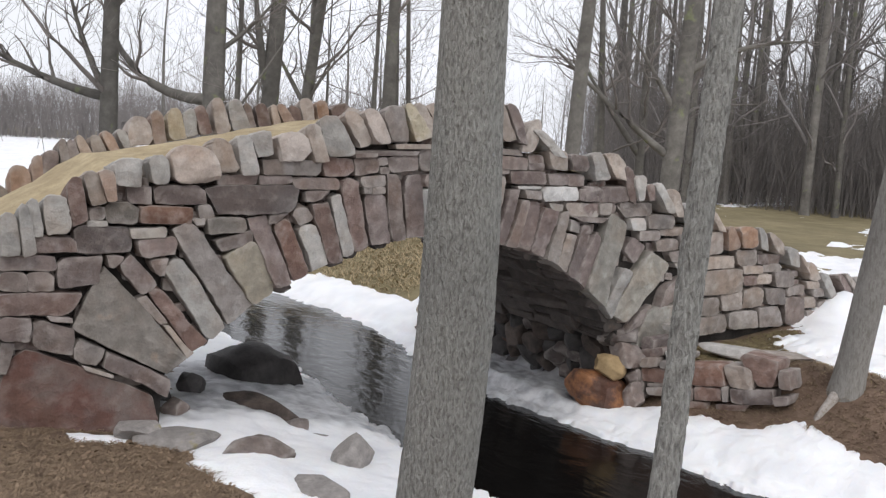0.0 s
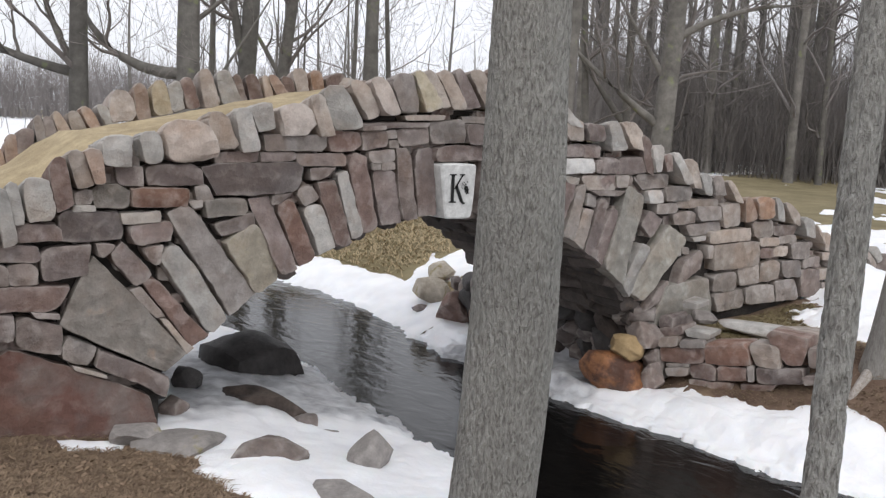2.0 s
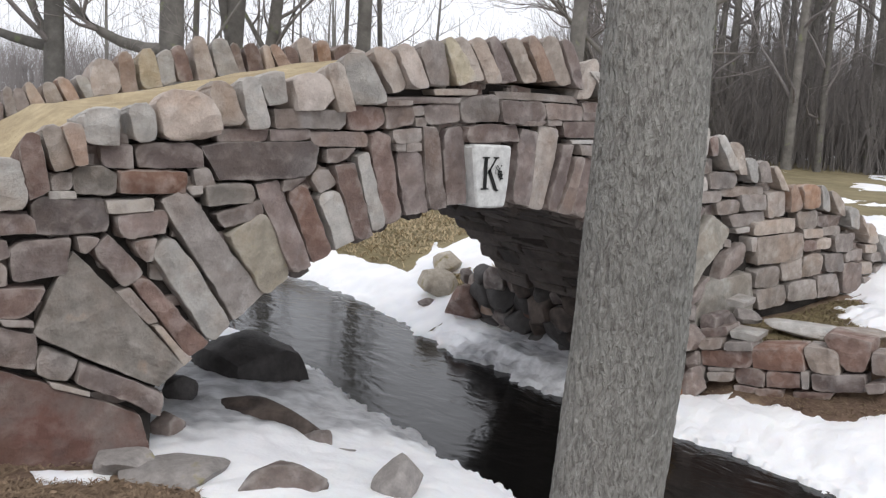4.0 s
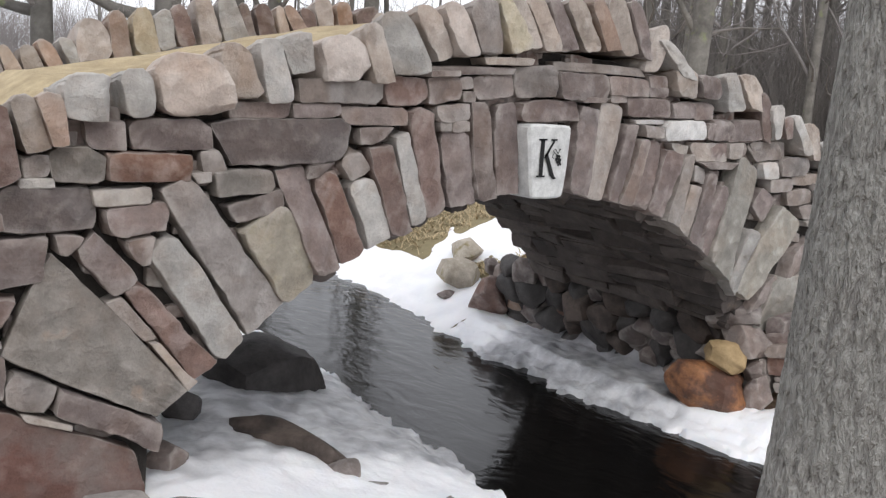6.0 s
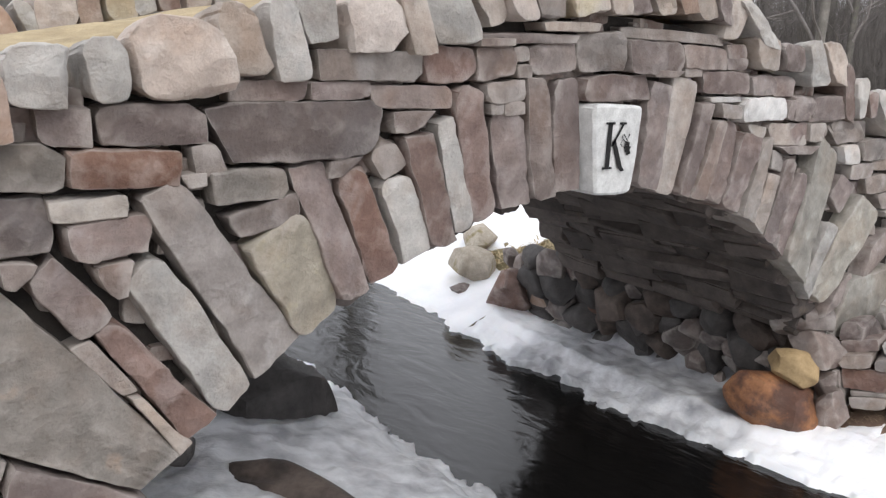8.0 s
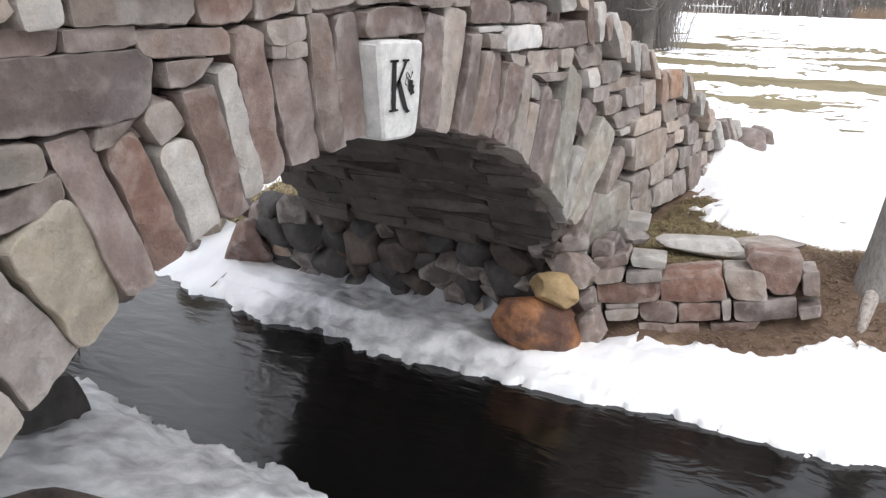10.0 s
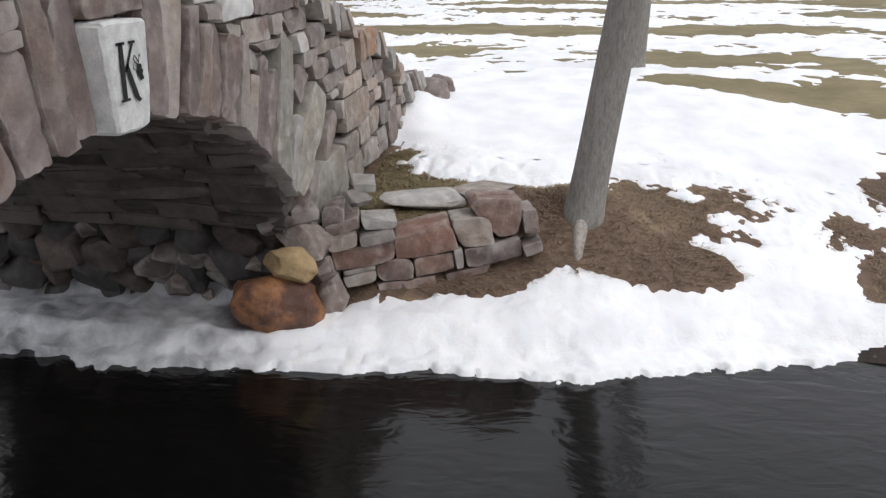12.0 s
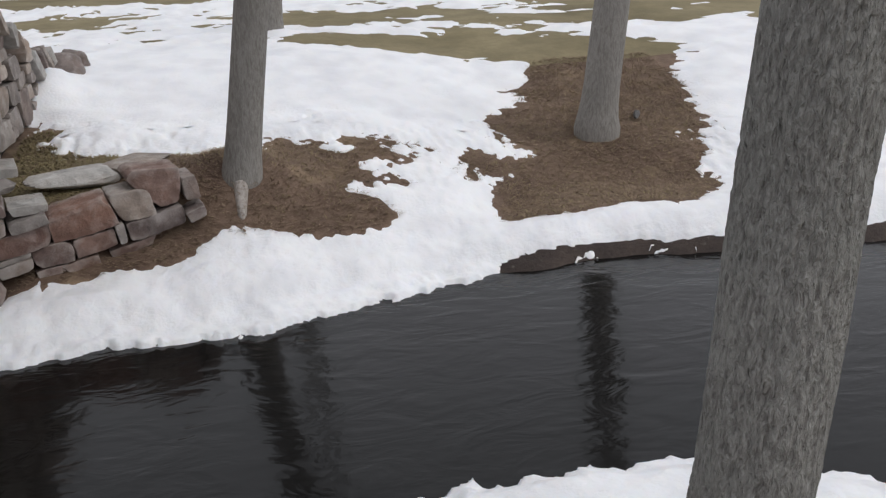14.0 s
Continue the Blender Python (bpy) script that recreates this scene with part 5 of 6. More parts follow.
def bare_tree(name, height, radius, lean, seed, mat, clear=0.35, limbs=9, most=3, label="", at=(0, 0, 0), arms=(), sides=12, twig=None, twigs=5, flare=0.3, axis=None, oval=None):
    """A leafless tree: flared trunk, limbs and a crown of twigs."""
    rnd = random.Random(seed)
    tree = new(name)
    tree.matrix_basis = pose(*at)
    verts, faces = [], []
    pts, radii, arm_lines = [], [], []
    steps = 14
    for n in range(steps + 1):
        f = n / steps
        z = f * height - 0.25
        bend = Vector((lean[0] * max(z, 0), lean[1] * max(z, 0), 0))
        sway = 0.02 * height * f * f
        pts.append(Vector((sway * math.sin(seed + 4 * f), sway * math.cos(seed * 2 + 3 * f), z)) + bend)
        radii.append(radius * (1 - 0.85 * f ** 1.5))
    stem, girth = [], []
    for f in (0, 0.008, 0.016, 0.026, 0.038, 0.055, 0.08, 0.11, 0.15, 0.2, 0.26, 0.33, 0.42, 0.52, 0.64, 0.76, 0.88, 1.0):
        z = f * height - 0.25
        up = max(z, 0)
        sway = 0.02 * height * f * f
        c = Vector((sway * math.sin(seed + 4 * f), sway * math.cos(seed * 2 + 3 * f), z)) + Vector((lean[0] * up, lean[1] * up, 0))
        stem.append(c)
        girth.append(radius * (1 + flare * math.exp(-max(z + 0.05, 0) / 0.18)) * (1 - 0.85 * f ** 1.5))
    if axis:
        # a trunk followed along its own line: height, sideways place, half-width
        zs = [a[0] for a in axis]
        levels = list(np.arange(-0.25, 3.7, 0.02)) + list(np.arange(3.8, height, 0.5))
        stem = [Vector((*(float(np.interp(z, zs, [a[k] for a in axis])) for k in (1, 2)), z)) for z in levels]
        girth = [float(np.interp(z, zs, [a[3] for a in axis])) for z in levels]
        pts = [Vector((*(float(np.interp(p.z, zs, [a[k] for a in axis])) for k in (1, 2)), p.z)) for p in pts]
    tube(verts, faces, stem, girth, sides)
    if oval:
        # flattened across one way, with upright ridges of bark
        across = Vector((math.cos(radians(oval[0])), math.sin(radians(oval[0])), 0))
        for n, v in enumerate(verts):
            c = stem[n // sides]
            d = v - c
            d -= across * d.dot(across) * (1 - oval[1])
            q = v * 1.0
            plate = noise.noise(Vector((q.x * 48, q.y * 48, q.z * 13)))
            d *= 1 + 0.03 * noise.noise(Vector((q.x * 9, q.y * 9, q.z * 2.2)))
            d *= 1 - 0.007 / max(d.length, 0.03) * max(0.0, 1 - abs(plate) * 4.5) + 0.003 / max(d.length, 0.03) * noise.noise(Vector((q.x * 90, q.y * 90, q.z * 40)))
            verts[n] = c + d
    for z, bow, tip, r in arms:
        n = max(1, min(steps - 1, round((z + 0.25) / height * steps)))
        a, bow, tip = pts[n], pts[n] + Vector(bow), pts[n] + Vector(tip)
        line = [a.lerp(bow, t / 7).lerp(bow.lerp(tip, t / 7), t / 7) for t in range(8)]
        tube(verts, faces, line, [r * (1 - 0.11 * t) for t in range(8)], 7)
        arm_lines.append((line, [r * (1 - 0.11 * t) for t in range(8)]))
    part("trunk", mesh_from("trunk", [tuple(v) for v in verts], faces, mat), tree)
    verts, faces, tips = [], [], []
    for n in range(limbs):
        k = int(steps * (clear + (0.95 - clear) * (n + rnd.random() * 0.8) / limbs))
        k = max(1, min(steps, k))
        t = rnd.uniform(0, 2 * math.pi)
        d = Vector((math.cos(t), math.sin(t), rnd.uniform(0.35, 1.3))).normalized()
        q, w = grow(verts, faces, rnd, pts[k], d, height * rnd.uniform(0.16, 0.34) * (1.15 - 0.6 * k / steps), radii[k] * rnd.uniform(0.22, 0.42), 0, 6, tips)
        branch_out(verts, faces, rnd, q, w, 1, most, tips, twigs)
    for line, w in arm_lines:
        branch_out(verts, faces, rnd, line[2:], w[2:], 1, most, tips, 7)
    part("crown", mesh_from("crown", [tuple(v) for v in verts], faces, twig or TWIG), tree, "leafless limbs and fine twigs")
    return tagged(tree, label or "tall bare grey-barked tree in winter", "tree")



# trees on the banks
STOUT = ((-0.25, 0.0, 0.05, 0.27), (0.05, 0.0, 0.03, 0.235), (0.3, -0.002, 0.01, 0.212), (0.5, -0.003, -0.005, 0.206), (0.8, 0.004, -0.035, 0.204), (1.4, 0.014, -0.075, 0.204), (1.95, 0.002, -0.10, 0.196), (2.56, -0.018, -0.122, 0.178), (3.1, -0.043, -0.147, 0.166), (6.5, -0.18, -0.25, 0.125), (13.0, -0.3, -0.35, 0.02))
bare_tree("tree", 13, 0.192, (0.0, -0.03), 3, BARK, clear=0.45, limbs=8, most=2, label="stout grey furrowed trunk of a bare tree on the bank", at=(-2.002, -3.408, -0.5), sides=180, axis=STOUT, oval=(55.0, 0.81))
SLIM = ((-0.25, 0.0, 0.0, 0.062), (0.3, 0.028, 0.012, 0.051), (0.9, 0.105, 0.05, 0.052), (1.25, 0.16, 0.075, 0.05), (1.9, 0.222, 0.10, 0.053), (2.6, 0.33, 0.146, 0.052), (3.4, 0.43, 0.19, 0.05), (9.0, 0.7, 0.3, 0.01))
bare_tree("tree", 9, 0.054, (0.1, 0.04), 4, BARK, clear=0.5, limbs=6, most=2, label="slim grey trunk of a young bare tree", at=(-2.358, -5.246, -0.3), sides=72, axis=SLIM, oval=(0.0, 1.0))
leaning = bare_tree("tree", 12, 0.152, (-0.03, -0.15), 5, BARK_SMOOTH, clear=0.4, limbs=8, most=2, label="leaning smooth grey tree beside the low stone wall", at=(4.02, -2.08, -0.38), sides=32, flare=0.35)
rv, rf = [], []
tube(rv, rf, [Vector((-d, 0.06 * d, ground(4.02 - d, -2.08 + 0.06 * d) + 0.38 + up)) for d, up in ((0.06, -0.01), (0.14, -0.015), (0.22, -0.02), (0.31, -0.02), (0.40, -0.025), (0.48, -0.05))], [0.075, 0.068, 0.06, 0.05, 0.042, 0.03], 14)
part("root", mesh_from("root", [tuple(v) for v in rv], rf, ROOT), leaning, "pale barked root running down the bank")
bare_tree("tree", 12, 0.20, (0.02, -0.11), 6, BARK_SMOOTH, clear=0.4, limbs=8, most=2, label="smooth grey tree standing in brown leaf litter", at=(5.53, -6.02, -0.45), sides=24)
bare_tree("tree", 11, 0.15, (0.0, -0.05), 7, BARK_SMOOTH, clear=0.4, limbs=7, most=2, label="bare grey tree out in the snowy field", at=(10.6, -2.73, 0.1))

# trees behind the bridge, each where it stands
LEFT = Vector((-0.826, 0.563, 0))


def aside(d, up):
    return tuple(LEFT * d + Vector((0, 0, up)))


def wood_tree(x, y, radius, height, lean, seed, arms=(), label="", clear=0.17, limbs=11):
    return bare_tree("tree", height, radius, lean, seed, BARK_FAR, clear=clear, limbs=limbs, most=3, label=label or "tall bare tree behind the bridge", at=(x, y, ground(x, y)), arms=arms, sides=10, twigs=4)


wood_tree(0.3, 13.1, 0.22, 13, (0.0, 0.0), 11, ((3.4, aside(1.3, 0.15), aside(3.0, 1.1), 0.12), (3.9, aside(0.6, 0.9), aside(1.0, 2.6), 0.09)), "bare tree with a long low limb behind the bridge", clear=0.3)
wood_tree(2.7, 13.4, 0.28, 15, (0.0, 0.0), 12, ((3.2, aside(2.0, -0.1), aside(2.6, 2.0), 0.15), (4.2, aside(-0.8, 0.5), aside(-1.6, 1.6), 0.07)), "big bare tree with a sweeping mossy limb", clear=0.4)
wood_tree(0.9, 13.0, 0.05, 6, (0.55, -0.38), 13, limbs=4)
wood_tree(4.6, 17.0, 0.09, 12, (0.02, 0.0), 14)
wood_tree(4.5, 14.8, 0.24, 15, (0.06, -0.03), 15, ((3.0, aside(0.4, 1.2), aside(0.5, 3.0), 0.16),), clear=0.45)
wood_tree(6.5, 17.2, 0.19, 14, (0.10, -0.06), 16, ((2.4, aside(0.5, 0.8), aside(1.4, 2.4), 0.09),))
wood_tree(6.9, 17.1, 0.10, 12, (0.0, 0.0), 17)
wood_tree(7.4, 17.0, 0.035, 9, (0.0, 0.0), 18, limbs=4)
wood_tree(7.4, 13.4, 0.19, 15, (0.0, 0.0), 19, clear=0.4)
wood_tree(8.0, 15.3, 0.07, 11, (0.02, 0.02), 20)
wood_tree(9.7, 16.7, 0.06, 11, (-0.02, 0.0), 21)
wood_tree(10.1, 16.5, 0.085, 12, (-0.04, 0.02), 22)
wood_tree(8.6, 7.6, 0.18, 14, (0.03, -0.02), 23, clear=0.5, label="straight pale grey tree beyond the bridge")
wood_tree(16.1, 14.3, 0.13, 14, (-0.05, 0.04), 24)
wood_tree(16.9, 13.5, 0.15, 15, (0.0, 0.0), 25, ((1.6, aside(0.8, 1.0), aside(2.6, 3.6), 0.12),))
wood_tree(13.1, 8.8, 0.27, 15, (0.03, -0.02), 26, ((4.0, aside(-1.2, 0.9), aside(-3.0, 1.0), 0.11), (1.9, aside(1.0, 0.6), aside(3.2, 2.6), 0.12), (2.9, aside(0.6, 0.9), aside(1.6, 2.4), 0.09)), "dark spreading tree with heavy limbs")
wood_tree(18.6, 17.4, 0.11, 13, (0.0, 0.0), 27)

# the woods: five grown trees, then copies
EYE = (-4.7, -7.3)


def polar(bearing, far):
    """A place on the plan: bearing in degrees from +y towards +x."""
    return EYE[0] + far * math.sin(radians(bearing)), EYE[1] + far * math.cos(radians(bearing))


kinds = []
for n in range(5):
    x, y = polar(49 + 3.7 * n, 40 + 3 * (n % 3))
    t = bare_tree("tree", 17 + n, 0.17 + 0.02 * n, (0.01 * (n - 2), 0.0), 40 + n, BARK_FAR, clear=0.14, limbs=12, most=2, label="tall thin bare tree in the winter woods", at=(x, y, ground(x, y)), sides=7, twig=TWIG_HAZED, twigs=4)
    kinds.append(tagged(t, group="trees of the winter woods"))
rnd = random.Random(9)
for n in range(70):
    if n < 48:
        b, far = rnd.uniform(44, 66), rnd.uniform(36, 70)
    else:
        b, far = rnd.uniform(-6, 46), rnd.uniform(55, 120)
    x, y = polar(b, far)
    size = rnd.uniform(0.6, 1.05) * (0.75 if n >= 48 else 1.0)
    copy_thing(kinds[n % 5], pose(x, y, ground(x, y) - 0.05, 0, 0, rnd.uniform(0, 360)) @ Matrix.Diagonal((size, size, size * rnd.uniform(0.9, 1.15), 1)))


def thicket(name, label, count, bearing, far, tall, thick, mat, seed, forks=3):
    """Crowded thin stems with side twigs."""
    r = random.Random(seed)
    verts, faces = [], []
    for _ in range(count):
        x, y = polar(r.uniform(*bearing), r.uniform(*far))
        p = Vector((x, y, ground(x, y) - 0.1))
        h, w = r.uniform(*tall), r.uniform(*thick)
        tip = p + Vector((r.gauss(0, 0.2) * h, r.gauss(0, 0.2) * h, h))
        tube(verts, faces, [p, p.lerp(tip, 0.55) + Vector((r.gauss(0, 0.03) * h, r.gauss(0, 0.03) * h, 0)), tip], [w, w * 0.7, w * 0.2], 3)
        for _ in range(forks):
            a = p.lerp(tip, r.uniform(0.25, 0.85))
            e = a + Vector((r.gauss(0, 0.17) * h, r.gauss(0, 0.17) * h, r.uniform(0.1, 0.35) * h))
            tube(verts, faces, [a, e], [w * 0.5, w * 0.15], 3)
    return tagged(new(name, mesh_from(name, [tuple(v) for v in verts], faces, mat, False)), label, "brush", kind="stuff")


thicket("underbrush", "grey-brown leafless underbrush among the trees", 11000, (43, 67), (38, 68), (0.8, 6.5), (0.007, 0.018), TWIG_MID, 31, forks=5)
thicket("distant_brush", "low dark scrub along the far field edge", 5000, (-6, 36), (70, 95), (2.0, 5.5), (0.014, 0.035), TWIG_HAZED, 32, forks=5)
thicket("distant_saplings", "thin distant saplings beyond the bridge", 230, (-6, 46), (45, 100), (4.0, 10.0), (0.01, 0.028), TWIG_HAZED, 35, forks=6)
thicket("far_woods", "hazy line of far bare woods", 5000, (66, 128), (150, 190), (5.0, 11.0), (0.05, 0.12), TWIG_HAZED, 33)
thicket("reed_belt", "belt of reddish dry reeds across the far field", 5000, (80, 128), (112, 122), (0.8, 1.7), (0.02, 0.05), LEAF, 34, forks=1)

# ---- boulders ----


def boulder(x, y, z, w, d, h, kind, label, turn=0.0, flat=0.0, seed=None, name="boulder", lump=0.24, facets=11, tip=0.0, hard=0.92, bend=0.0):
    """A loose boulder; z is its middle height."""
    SEED[0] += 1
    me = boulder_mesh(w / 2, d / 2, h / 2, STONE[kind], seed or SEED[0], flat=flat, cells=14, lump=lump, facets=facets, hard=hard, bend=bend)
    ob = new(name, me)
    ob.matrix_basis = pose(x, y, z, tip, 0, turn)
    return tagged(ob, label, "boulder")


boulder(2.78, 0.26, -0.80, 0.56, 0.68, 0.46, "O", "big rusty orange boulder at the foot of the arch", 12, lump=0.3, facets=1, tip=14, seed=5)
boulder(2.84, 0.12, -0.50, 0.38, 0.40, 0.30, "Y", "ochre yellow boulder on top of the orange one", 35, facets=4)
boulder(3.04, 0.08, -0.34, 0.38, 0.42, 0.36, "q", "cream-brown boulder against the arch foot", 10)
boulder(2.98, -0.14, -0.78, 0.28, 0.32, 0.40, "q", "small grey stone beside the orange boulder", 0)
boulder(3.10, -0.02, -0.62, 0.26, 0.30, 0.30, "q", "small brown stone under the cream boulder", 40)
# on the snowy bank in front of the arch
boulder(-2.36, -0.30, -0.60, 0.78, 0.55, 0.30, "m", "flat mossy grey rock in the snow", 12, flat=0.55)
boulder(-1.86, -0.68, -0.66, 0.66, 0.48, 0.34, "q", "low brown rock poking out of the snow", -20)
boulder(-1.08, -0.88, -0.70, 0.42, 0.34, 0.42, "m", "grey pointed rock in the snow", 30)
boulder(-1.74, -1.55, -0.72, 0.60, 0.45, 0.34, "m", "grey rounded rock in the snow", 70)
boulder(-2.20, 0.42, -0.55, 0.28, 0.26, 0.28, "q", "small buff stone by the abutment", 0)
boulder(-2.68, -0.10, -0.52, 0.42, 0.36, 0.26, "m", "grey rock at the foot of the red block", 10, flat=0.4)
boulder(-1.04, -0.02, -0.88, 0.40, 0.28, 0.18, "m", "half-buried grey rock in the snow", 15)
boulder(-3.44, -0.90, -0.52, 0.46, 0.32, 0.10, "m", "flat grey stone in the litter", -25, flat=0.5)
boulder(-3.05, -0.86, -0.57, 0.24, 0.20, 0.08, "m", "small flat stone in the litter", 0, flat=0.5)
boulder(-1.26, 0.68, -0.78, 1.12, 0.36, 0.40, "K", "long dark curved slab in the ice under the arch", -60, facets=3, lump=0.3, bend=-0.4)
boulder(-0.70, 2.24, -1.02, 1.06, 0.95, 1.14, "k", "big black boulder in the stream edge", 10, facets=0, lump=0.16, seed=23)
boulder(-1.74, 1.32, -0.64, 0.34, 0.34, 0.36, "k", "dark stone beneath the arch", 0)
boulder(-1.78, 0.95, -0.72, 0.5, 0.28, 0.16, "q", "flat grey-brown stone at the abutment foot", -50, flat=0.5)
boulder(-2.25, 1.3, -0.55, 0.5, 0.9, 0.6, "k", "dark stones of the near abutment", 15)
boulder(-1.13, 0.16, -0.80, 0.36, 0.26, 0.22, "q", "brownish stone at the end of the dark slab", 35, facets=10, hard=0.95)
# upstream on the far bank
boulder(3.36, 4.57, -0.66, 0.80, 0.62, 0.58, "M", "mossy tan rock on the upstream bank", 20, facets=16, hard=0.95, lump=0.35)
boulder(3.95, 5.22, -0.50, 0.80, 0.6, 0.40, "M", "grey-tan rock behind in the dry grass", 50, facets=16, hard=0.95, lump=0.35)
boulder(3.00, 4.40, -0.90, 0.28, 0.28, 0.18, "q", "small brown stone at the snow edge", 0)
boulder(3.02, 3.62, -0.74, 0.50, 0.50, 0.48, "r", "maroon boulder at the end of the passage", 0)
# loose stones at the foot of the wing wall
boulder(3.45, -0.12, -0.24, 0.30, 0.26, 0.22, "q", "brown stone below the wing wall", 20)
boulder(3.75, -0.15, -0.18, 0.32, 0.24, 0.16, "g", "flat grey stone below the wing wall", -15)
boulder(3.95, -0.75, -0.21, 0.82, 0.52, 0.20, "l", "pale flat slab lying on the bench", -60, flat=0.4)
boulder(4.2, -1.20, -0.21, 0.75, 0.55, 0.24, "b", "flat tan slab lying on the bench", -50, flat=0.4)
boulder(7.8, -0.10, 0.14, 0.52, 0.5, 0.52, "q", "weathered brown-grey boulder at the wall's end", 10)
boulder(8.2, -0.12, 0.12, 0.5, 0.46, 0.44, "q", "brown boulder at the wall's end", 60)
boulder(2.55, -0.35, -1.10, 0.30, 0.22, 0.10, "r", "small brown stone at the ice edge", 30)

# far heap of snow-dusted rubble and a bit of picket fence
heap_rnd = random.Random(3)
heap = new("rubble_heap")
heap.matrix_basis = pose(40.9, 19.1, ground(40.9, 19.1))
tagged(heap, "low heap of rubble dusted with snow at the lawn edge", "rubble")
for n in range(16):
    s = heap_rnd.uniform(0.25, 0.5)
    part("rock", boulder_mesh(s, s, s * 0.7, SNOW if n % 3 == 0 else STONE["q"], 800 + n, cells=5), heap, "", pose(heap_rnd.uniform(-1.6, 1.6), heap_rnd.uniform(-1.2, 1.2), heap_rnd.uniform(0.05, 0.35)))


def box_mesh(w, d, h, mat):
    x, y = w / 2, d / 2
    v = [(-x, -y, 0), (x, -y, 0), (x, y, 0), (-x, y, 0), (-x, -y, h), (x, -y, h), (x, y, h), (-x, y, h)]
    return mesh_from("board", v, [(0, 3, 2, 1), (4, 5, 6, 7), (0, 1, 5, 4), (1, 2, 6, 5), (2, 3, 7, 6), (3, 0, 4, 7)], mat, False)


fence = new("fence")
fence.matrix_basis = pose(97.0, 25.2, ground(97.0, 25.2) - 0.05, 0, 0, 100)
tagged(fence, "short white picket fence far across the field", "fence")
picket = box_mesh(0.10, 0.04, 1.1, STONE["l"])
for n in range(10):
    part("picket", picket, fence, "", pose(-1.8 + 0.4 * n, 0, 0))
part("rail", box_mesh(4.0, 0.05, 0.1, KEY), fence, "", pose(0, 0.05, 0.85))
pole = new("utility_pole", mesh_from("utility_pole", *sheet([0, 1], [0, 1], lambda x, y: 0), TWIG))
bm = bmesh.new()
bmesh.ops.create_cone(bm, segments=8, radius1=0.14, radius2=0.10, depth=10, cap_ends=True)
bm.to_mesh(pole.data)
bm.free()
pole.matrix_basis = pose(92.5, 13.5, ground(92.5, 13.5) + 4.8)
tagged(pole, "slender grey pole far across the field", "pole")

# a rope and a stick at the foot of a tree
rope = bpy.data.curves.new("rope", "CURVE")
rope.dimensions, rope.bevel_depth = "3D", 0.006
line = rope.splines.new("POLY")
line.points.add(5)
for n in range(6):
    line.points[n].co = (5.60 + 0.01 * n, -6.24 - 0.115 * 0.55 * n, 0.10 + 0.55 * n, 1)
rope.materials.append(TWIG)
tagged(new("rope", rope), "thin cord hanging along the tree trunk", "rope")
stick = boulder(5.84, -6.63, ground(5.84, -6.63) + 0.06, 0.38, 0.08, 0.09, "k", "dark broken stick lying in the litter", -20, name="stick")
tagged(stick, category="stick")

# ---- grass, litter ----


def bare(x, y):
    return snow_depth(x, y) < -0.03 and max(near_edge(y) - x, x - far_edge(y)) > 0.25


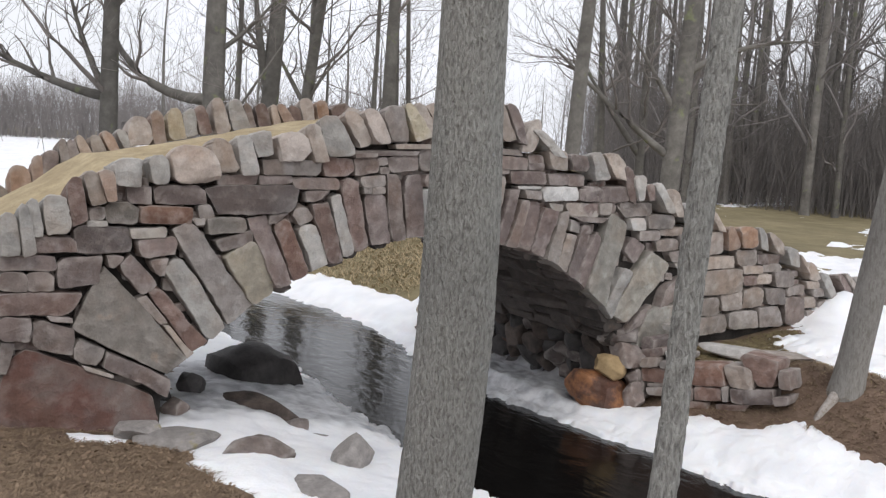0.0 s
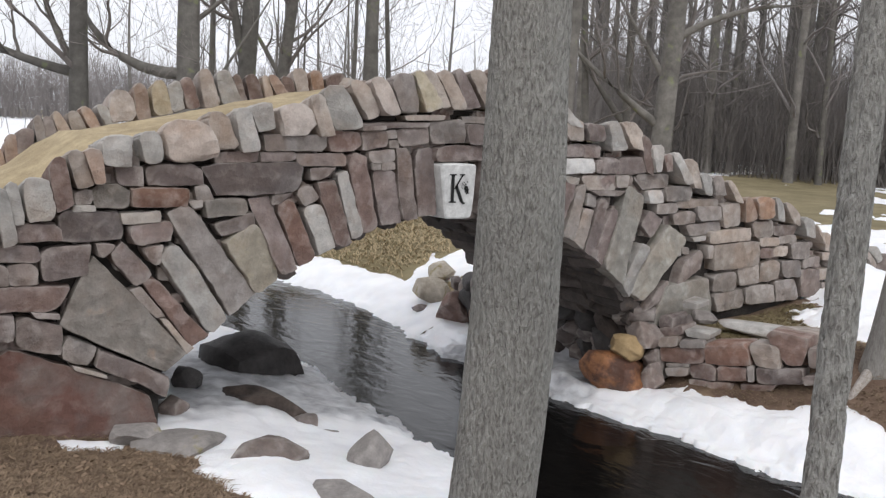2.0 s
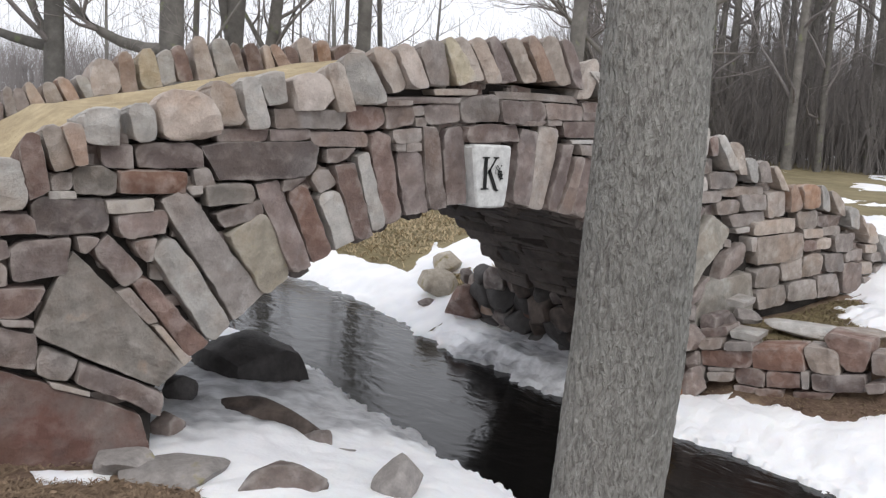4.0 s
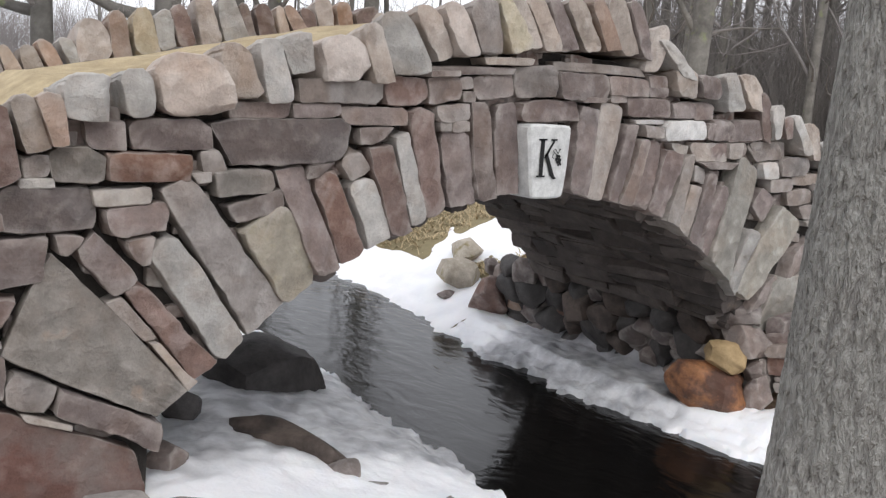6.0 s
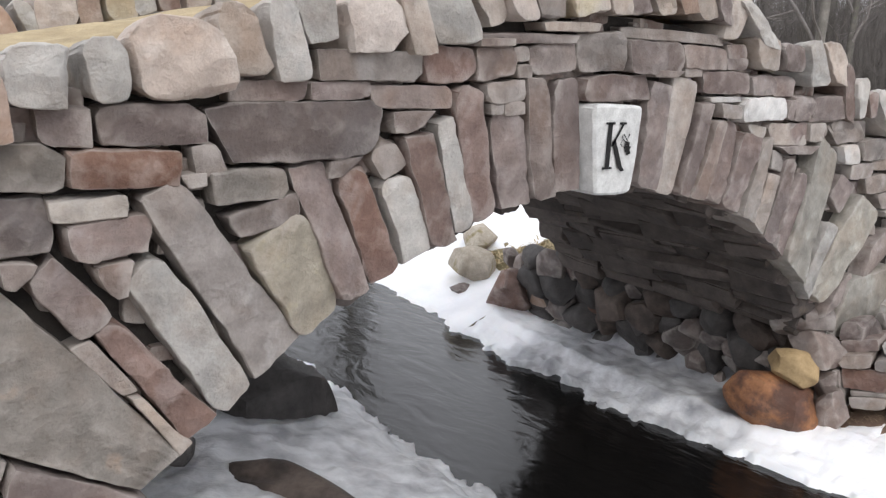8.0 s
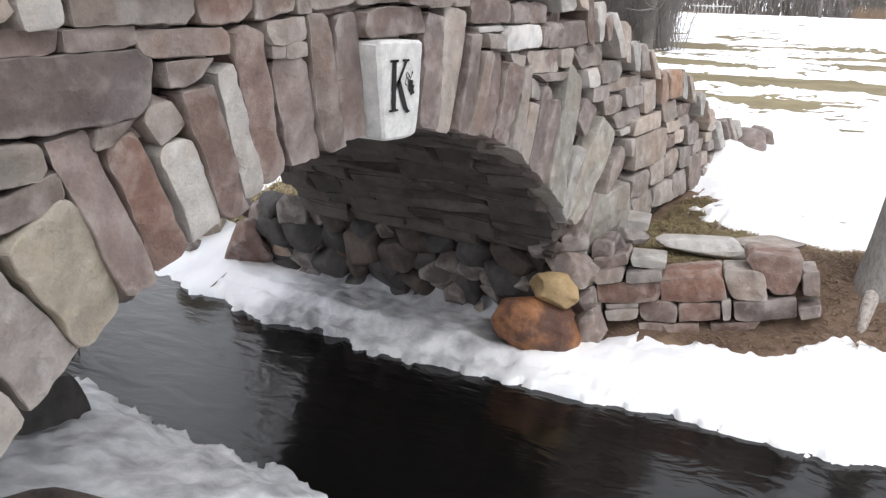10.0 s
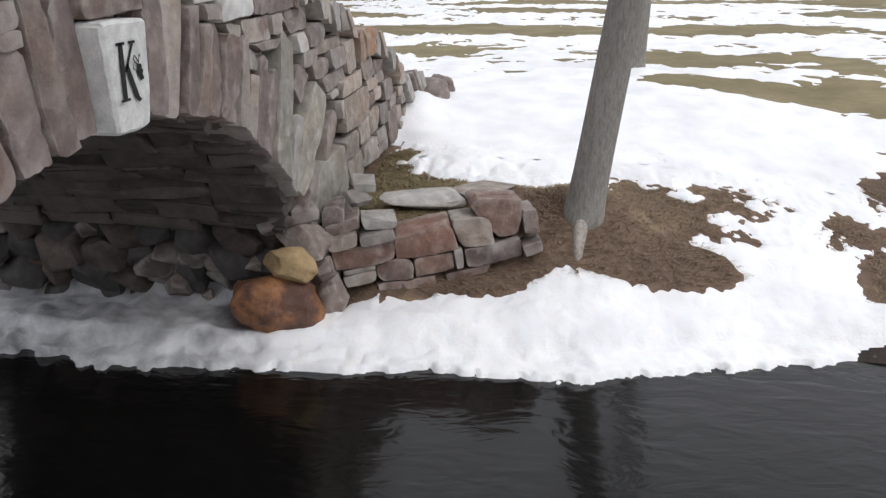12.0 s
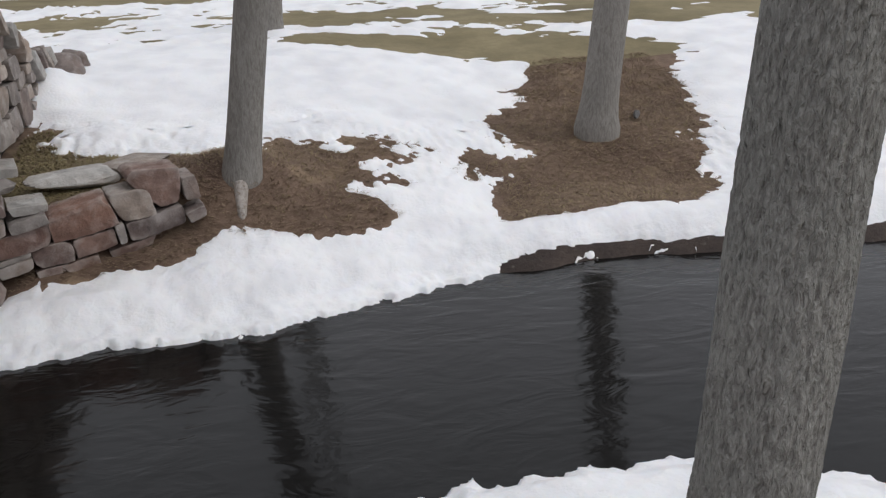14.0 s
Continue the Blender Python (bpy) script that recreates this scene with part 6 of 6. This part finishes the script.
def scatter_blades(name, label, count, xr, yr, tall, mat, seed, height=ground, test=bare, lay=1.0, wide=0.006, low=0.6):
    """Bent dry blades lying every way."""
    r = random.Random(seed)
    verts, faces = [], []
    for _ in range(count):
        x, y = r.uniform(*xr), r.uniform(*yr)
        if not test(x, y):
            continue
        z, t, h = height(x, y) - 0.005, r.uniform(0, 2 * math.pi), r.uniform(*tall)
        d = Vector((math.cos(t), math.sin(t), 0))
        s = Vector((-d.y, d.x, 0)) * wide
        p = Vector((x, y, z))
        l = r.uniform(low, lay)
        m = p + d * h * 0.45 * l + Vector((0, 0, h * (1.05 - l) * 0.7 + 0.01))
        e = p + d * h * l + Vector((0, 0, h * (1.0 - l) + 0.008))
        i = len(verts)
        verts += [p - s, p + s, m + s * 0.8, m - s * 0.8, e]
        faces += [(i, i + 1, i + 2, i + 3), (i + 3, i + 2, i + 4)]
    return tagged(new(name, mesh_from(name, [tuple(v) for v in verts], faces, mat, False)), label, "grass", kind="stuff")


def scatter_leaves(name, label, count, xr, yr, seed):
    r = random.Random(seed)
    verts, faces = [], []
    for _ in range(count):
        x, y = r.uniform(*xr), r.uniform(*yr)
        if not bare(x, y):
            continue
        s, t = r.uniform(0.009, 0.022), r.uniform(0, 2 * math.pi)
        z = ground(x, y) + r.uniform(0.005, 0.03)
        m = pose(x, y, z, r.uniform(-35, 35), r.uniform(-35, 35), math.degrees(t))
        i = len(verts)
        for u, v, w in ((-1, 0, 0.15), (-0.2, -0.6, 0.2), (0.7, -0.4, 0.1), (1.1, 0, 0.3), (0.6, 0.5, 0.1), (-0.3, 0.6, 0.25)):
            verts.append(tuple(m @ Vector((u * s, v * s, w * s))))
        faces += [(i, i + 1, i + 2, i + 3), (i, i + 3, i + 4, i + 5)]
    return tagged(new(name, mesh_from(name, verts, faces, LEAF, False)), label, "leaves", kind="stuff")


scatter_blades("dry_grass", "matted dry grass on the near bank", 42000, (-5.2, -1.9), (-3.2, 0.05), (0.05, 0.13), BLADE, 61, wide=0.004, low=0.85)
scatter_blades("dry_grass", "matted brown grass on the far bank", 80000, (3.0, 8.2), (-7.8, 0.0), (0.05, 0.13), BLADE, 62, wide=0.004, low=0.86)
scatter_blades("dry_grass", "long straw grass on the upstream bank", 16000, (3.0, 8.0), (3.2, 10.5), (0.08, 0.25), STRAW_BLADE, 63, wide=0.01)
scatter_blades("dry_grass", "olive tussocks of grass at the foot of the wing wall", 7000, (3.5, 5.8), (-1.0, 0.0), (0.05, 0.15), OLIVE, 64, wide=0.006, low=0.75)
scatter_blades("dry_grass", "thin olive grass among the thatch of the far bank", 9000, (3.2, 8.0), (-7.6, -1.0), (0.05, 0.12), OLIVE, 65, wide=0.004, low=0.8)
scatter_leaves("leaf_litter", "scattered dead leaves on the near bank", 2200, (-5.0, -1.9), (-3.0, 0.0), 71)
scatter_leaves("leaf_litter", "scattered dead leaves under the far trees", 900, (3.2, 8.0), (-7.5, -0.2), 72)
